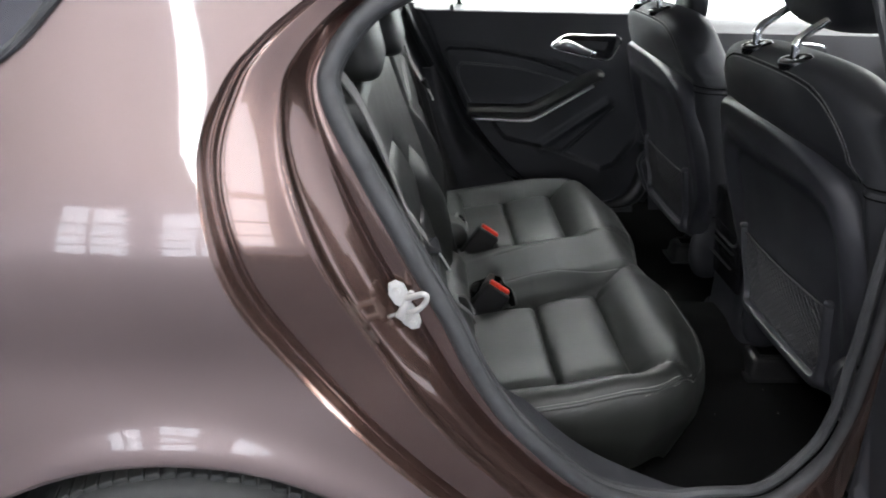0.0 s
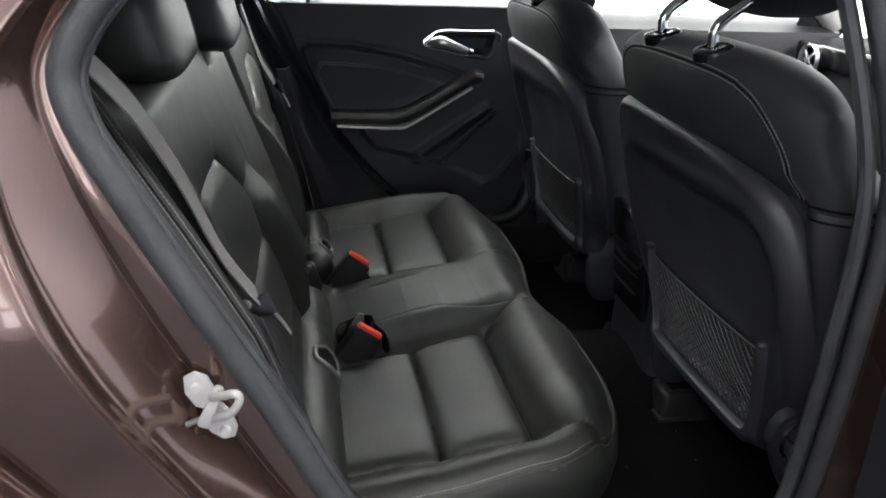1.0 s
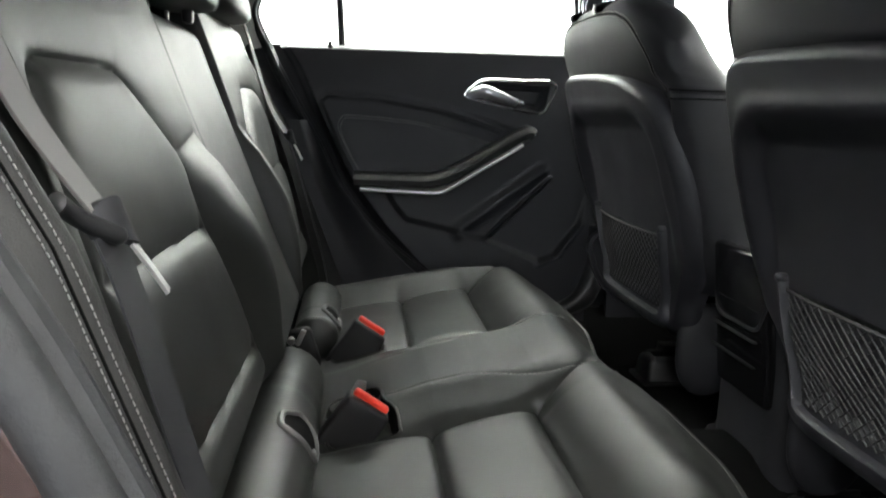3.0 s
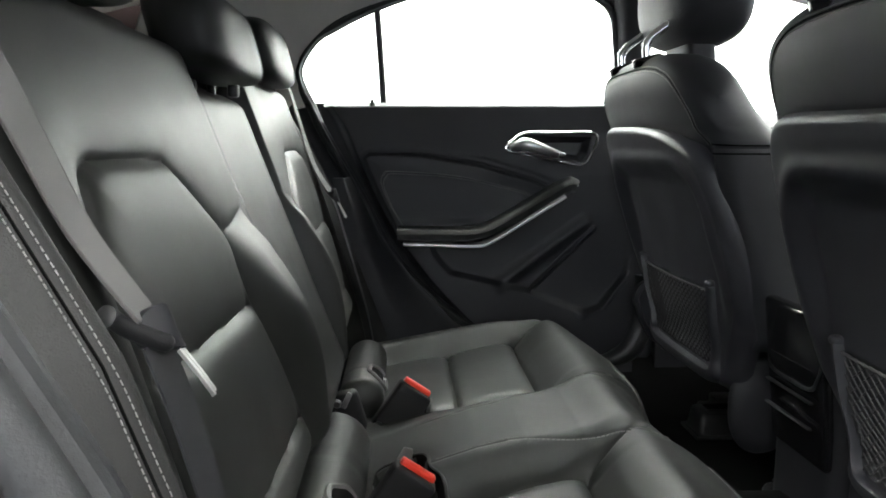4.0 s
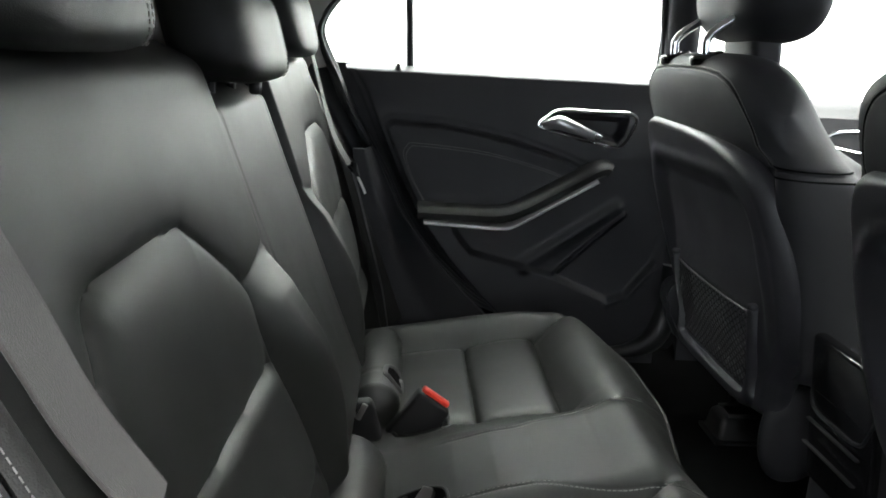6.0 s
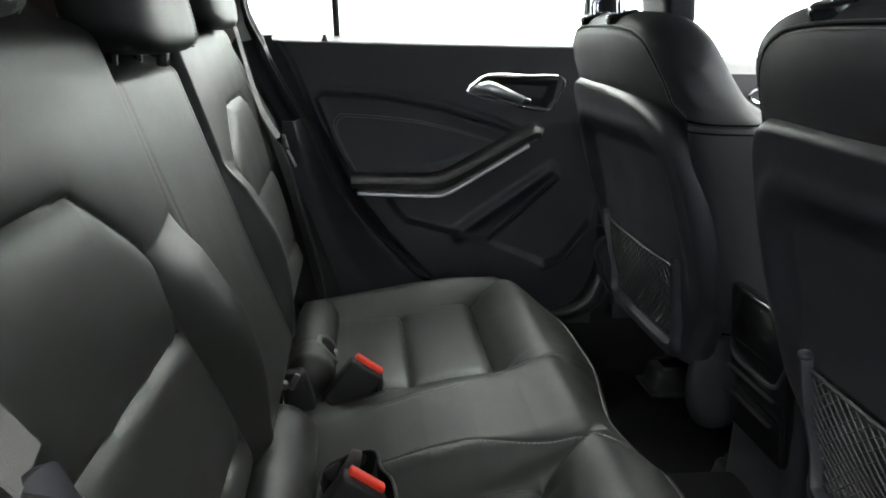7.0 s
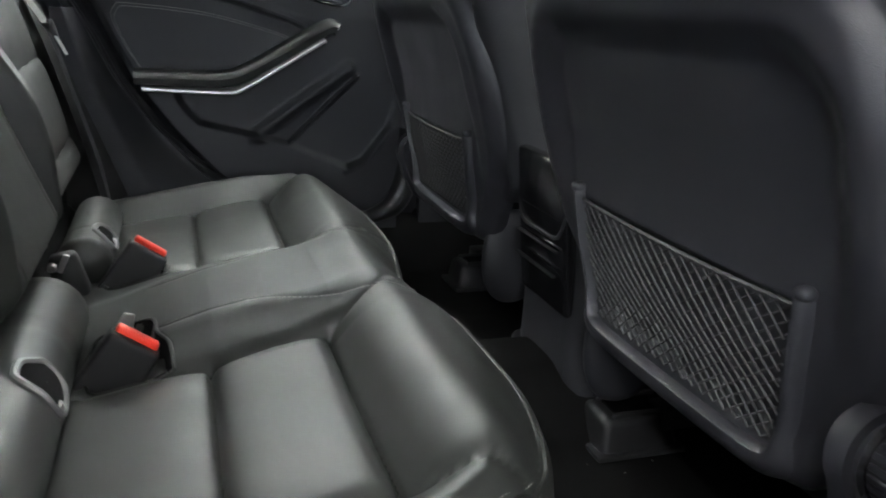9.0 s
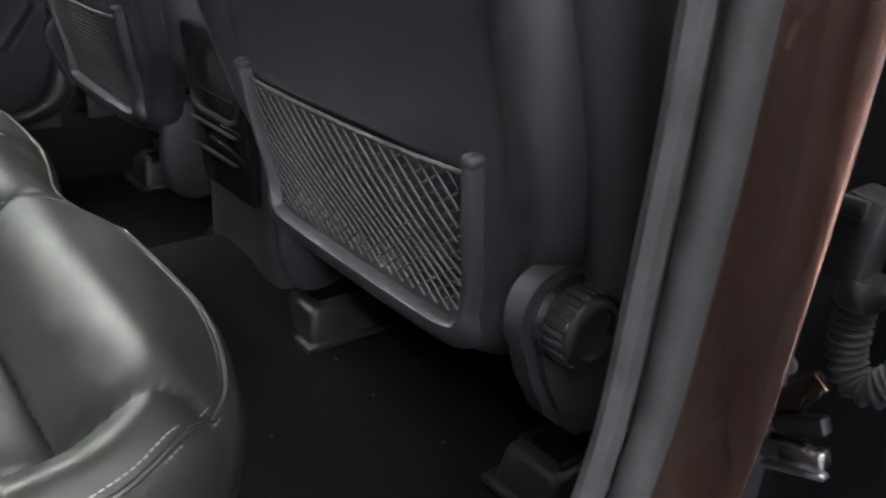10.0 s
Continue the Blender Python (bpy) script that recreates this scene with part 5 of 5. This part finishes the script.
for y in (0.614, 0.112, -0.112, -0.614):
    r = part("air_vent", lathe([(0.0405, -0.018), (0.0405, -0.026), (0.0385, -0.029), (0.0345, -0.027), (0.0335, -0.018)], 40, "x", (1.425, y, 0.886)), SATIN, dash, "round silver air vent with crossed vanes")
    for a in (28, 118):
        part("vane", rbox((0.006, 0.062, 0.0055), 0.002, 2, at=(1.402, y, 0.886), turn=(a + 20, 0, 0)), SATIN, r)
    part("hub", lathe([(0.0, -0.02), (0.008, -0.018), (0.010, -0.010)], 20, "x", (1.410, y, 0.886)), SATIN, r)
    part("barrel", lathe([(0.0, -0.006), (0.033, -0.006), (0.037, -0.018), (0.040, -0.018), (0.040, 0.0)], 28, "x", (1.425, y, 0.886)), GLOSS_BLACK, r, "black barrel")

fd = thing("front_door", "closed front door with black panel and chrome pull", "car door")
X, Z = np.meshgrid(np.linspace(0.72, 1.55, 40), np.linspace(0.35, 0.975, 40), indexing="ij")
fy = 0.695 + 0.28 * np.maximum(0, Z - 0.84) ** 1.2 + 0.04 * step(0.94, 0.975, Z)
g = np.stack([X, fy, Z], 2)
sv, sf = slab(g, g + np.array([0, 0.10, 0]))
part("inner_panel", (sv, sf), PLASTIC, fd)
ring = curve([(0.98, 0.690, 0.890), (1.0, 0.689, 0.917), (1.16, 0.689, 0.915), (1.15, 0.690, 0.865), (1.08, 0.690, 0.872)], 8, closed=True)
part("handle_bezel", tube(ring, 0.0035, 8, closed=True), CHROME, fd, "polished chrome handle ring")
mir = part("side_mirror", pillow(1.46, 0.93, 0.965, 0.09, 0.21, 0.125, 3.0), PAINT, fd, "brown side mirror")
part("mirror_glass", rbox((0.004, 0.165, 0.090), 0.0015, 2, at=(1.414, 0.925, 0.966), turn=(0, 4, 12)), CHROME, mir, "mirror glass")
part("mirror_sail", outline_plate([(1.415, 0.925), (1.440, 0.985), (1.500, 1.020), (1.585, 0.955), (1.570, 0.925)], 0.738, 0.752, 0.004), GLOSS_BLACK, fd, "black triangular trim behind the mirror")
part("sill_foot", tube(curve([(0.700, 0.705, 0.62), (0.690, 0.700, 0.53), (0.665, 0.690, 0.465), (0.615, 0.680, 0.437), (0.545, 0.675, 0.432)], 8), np.interp(np.linspace(0, 1, 33), [0, 0.5, 1], [0.030, 0.026, 0.008]), 14), PLASTIC_HARD, car, "glossy black foot of the pillar trim")
nd = thing("front_door", "closed brown front door seen at its rear edge", "car door")
Xn, Zn = np.meshgrid(np.linspace(0.715, 1.55, 30), np.linspace(0.35, 0.985, 30), indexing="ij")
yo = y_out(Xn, Zn)
sk = np.stack([Xn, -yo, Zn], 2)
part("outer_skin", slab(sk, sk + np.array([0, 0.01, 0])), PAINT, nd)
sk2 = np.stack([Xn + 0.004, np.full_like(Xn, -0.70), Zn], 2)
# black here stands for the shade in the gap at the door's edge
part("door_core", slab(sk + np.array([0.004, 0.012, 0]), sk2), GLOSS_BLACK, nd, "inner door edge blackened for the shaded gap")
part("a_pillar", tube(curve([(1.55, 0.74, 0.97), (1.30, 0.69, 1.16), (1.02, 0.60, 1.30), (0.80, 0.56, 1.33)], 8), 0.035, 10), LINING, car, "pale grey windscreen pillar")
part("a_pillar", tube(curve([(1.55, -0.74, 0.97), (1.30, -0.69, 1.16), (1.02, -0.60, 1.30), (0.80, -0.56, 1.33)], 8), 0.035, 10), LINING, car)
bonnet = np.array([[(x, y, 0.93 - 0.05 * (x - 1.6) - 0.1 * abs(y) ** 3) for y in np.linspace(-0.8, 0.8, 12)] for x in np.linspace(1.6, 2.6, 10)])
part("bonnet", slab(bonnet, bonnet - np.array([0, 0, 0.1])), PAINT, car)

# ---------------------------------------------------------------- striker, hinge and cable sleeve in the door opening
st = thing("door_striker", "pale grey steel door striker bolted to the jamb", "striker")
for o, (pts, y) in enumerate((([(-0.021, 0.842), (-0.011, 0.847), (0.000, 0.842), (0.008, 0.826), (0.010, 0.812), (0.002, 0.806), (-0.012, 0.812), (-0.021, 0.826)], -0.797),
                             ([(0.000, 0.816), (0.012, 0.812), (0.021, 0.800), (0.025, 0.786), (0.022, 0.776), (0.012, 0.774), (0.000, 0.782), (-0.008, 0.796)], -0.795))):
    part("plate", outline_plate([(x - 0.016, z) for x, z in pts], y, y + 0.006, 0.0015), STRIKER, st)
part("wedge", rbox((0.013, 0.011, 0.044), 0.003, 2, taper=(0.7, 0.7), at=(-0.013, -0.800, 0.814), turn=(0, 24, 0)), STRIKER, st)
part("loop", tube(curve([(-0.012, -0.800, 0.823), (0.002, -0.822, 0.838), (0.010, -0.828, 0.843), (0.015, -0.828, 0.840), (0.014, -0.828, 0.832), (0.004, -0.822, 0.818), (-0.012, -0.800, 0.802)], 6), 0.0040, 10), STRIKER, st)
part("latch_spur", rbox((0.018, 0.006, 0.005), 0.002, 2, at=(-0.030, -0.797, 0.797), turn=(0, -20, 0)), DULL, st)
for x, z in ((-0.026, 0.832), (-0.002, 0.786)):
    part("bolt", lathe([(0.0, -0.801), (0.004, -0.801), (0.0055, -0.797)], 16, "y", (x, 0, z)), STRIKER, st)
mid_st = pose(-0.008, -0.800, 0.812)
st.matrix_basis = pose(0.001, 0.006, -0.002) @ mid_st @ Matrix.Diagonal((0.84, 0.9, 0.88, 1)) @ mid_st.inverted()
hg = thing("steel_hinge", "steel door hinge bolted to the pillar", "hinge")
part("leaf", rbox((0.006, 0.016, 0.036), 0.0015, 2, taper=(1, 0.6), at=(0.612, -0.7935, 0.660), turn=(34, 0, 0)), PAINT_SHADED, hg)
part("arm", rbox((0.010, 0.029, 0.0095), 0.0015, 2, at=(0.602, -0.8035, 0.6415), turn=(-16, 0, 0)), STEEL, hg, "bright steel hinge arm")
part("arm_edge", rbox((0.006, 0.030, 0.003), 0.001, 1, at=(0.600, -0.806, 0.6345), turn=(-20, 0, 0)), DULL, hg)
part("link", rbox((0.008, 0.024, 0.008), 0.0015, 2, at=(0.608, -0.801, 0.652), turn=(-28, 0, 0)), PLASTIC_HARD, hg)
for y, z in ((-0.7885, 0.677), (-0.7835, 0.640)):
    part("bolt", lathe([(0.0, -0.007), (0.0022, -0.007), (0.0024, -0.002), (0.0040, -0.001), (0.0040, 0.001), (0.0050, 0.002), (0.0050, 0.005)], 14, "x", (0.602, y, z)), DULL, hg, "zinc bolt with washers")
sl = thing("cable_sleeve", "ribbed black rubber cable sleeve between pillar and door", "cable sleeve")
p = even(curve([(0.605, -0.811, 0.722), (0.605, -0.8105, 0.708), (0.605, -0.812, 0.694), (0.605, -0.818, 0.6845), (0.606, -0.826, 0.685), (0.608, -0.833, 0.694), (0.612, -0.840, 0.712), (0.616, -0.846, 0.735)], 20), 160)
part("bellows", tube(p, 0.0072 + 0.0011 * np.sin(np.arange(len(p)) * 2 * math.pi / 6.0), 16), RUBBER, sl)
part("collar", lathe([(0.0, 0.007), (0.0088, 0.007), (0.0095, 0.004), (0.0095, -0.004), (0.0080, -0.006)], 24, "z", (0.605, -0.811, 0.722)), PLASTIC_HARD, sl)
part("plug", rbox((0.022, 0.020, 0.036), 0.003, 2, taper=(0.9, 0.8), at=(0.607, -0.804, 0.744), turn=(8, 0, 0)), PLASTIC_HARD, sl)
part("clip", rbox((0.004, 0.012, 0.008), 0.0015, 2, at=(0.595, -0.803, 0.757)), PLASTIC_HARD, sl)
gap_scale = pose(0.296, -0.929, 0.859)
for o in (hg, sl):
    o.matrix_basis = gap_scale @ Matrix.Scale(1.17, 4) @ gap_scale.inverted()

# grit trodden into the carpet
rng = np.random.default_rng(7)
bits = []
for i in range(12):
    x, y = 0.60 + 0.22 * rng.random(), -0.50 + 0.34 * rng.random()
    k = 0.0006 + 0.0009 * rng.random()
    z = 0.325 + 0.09 * math.exp(-(y / 0.11) ** 4) + 0.0008
    o = rng.normal(size=(4, 3)) * k
    bits.append((np.array([(x, y, z)]) + o, [(0, 1, 2), (0, 3, 1), (1, 3, 2), (0, 2, 3)]))
tagged(part("grit", merge(*bits), THREAD, smooth=False), "pale crumbs of grit on the black carpet", "grit", kind="stuff")
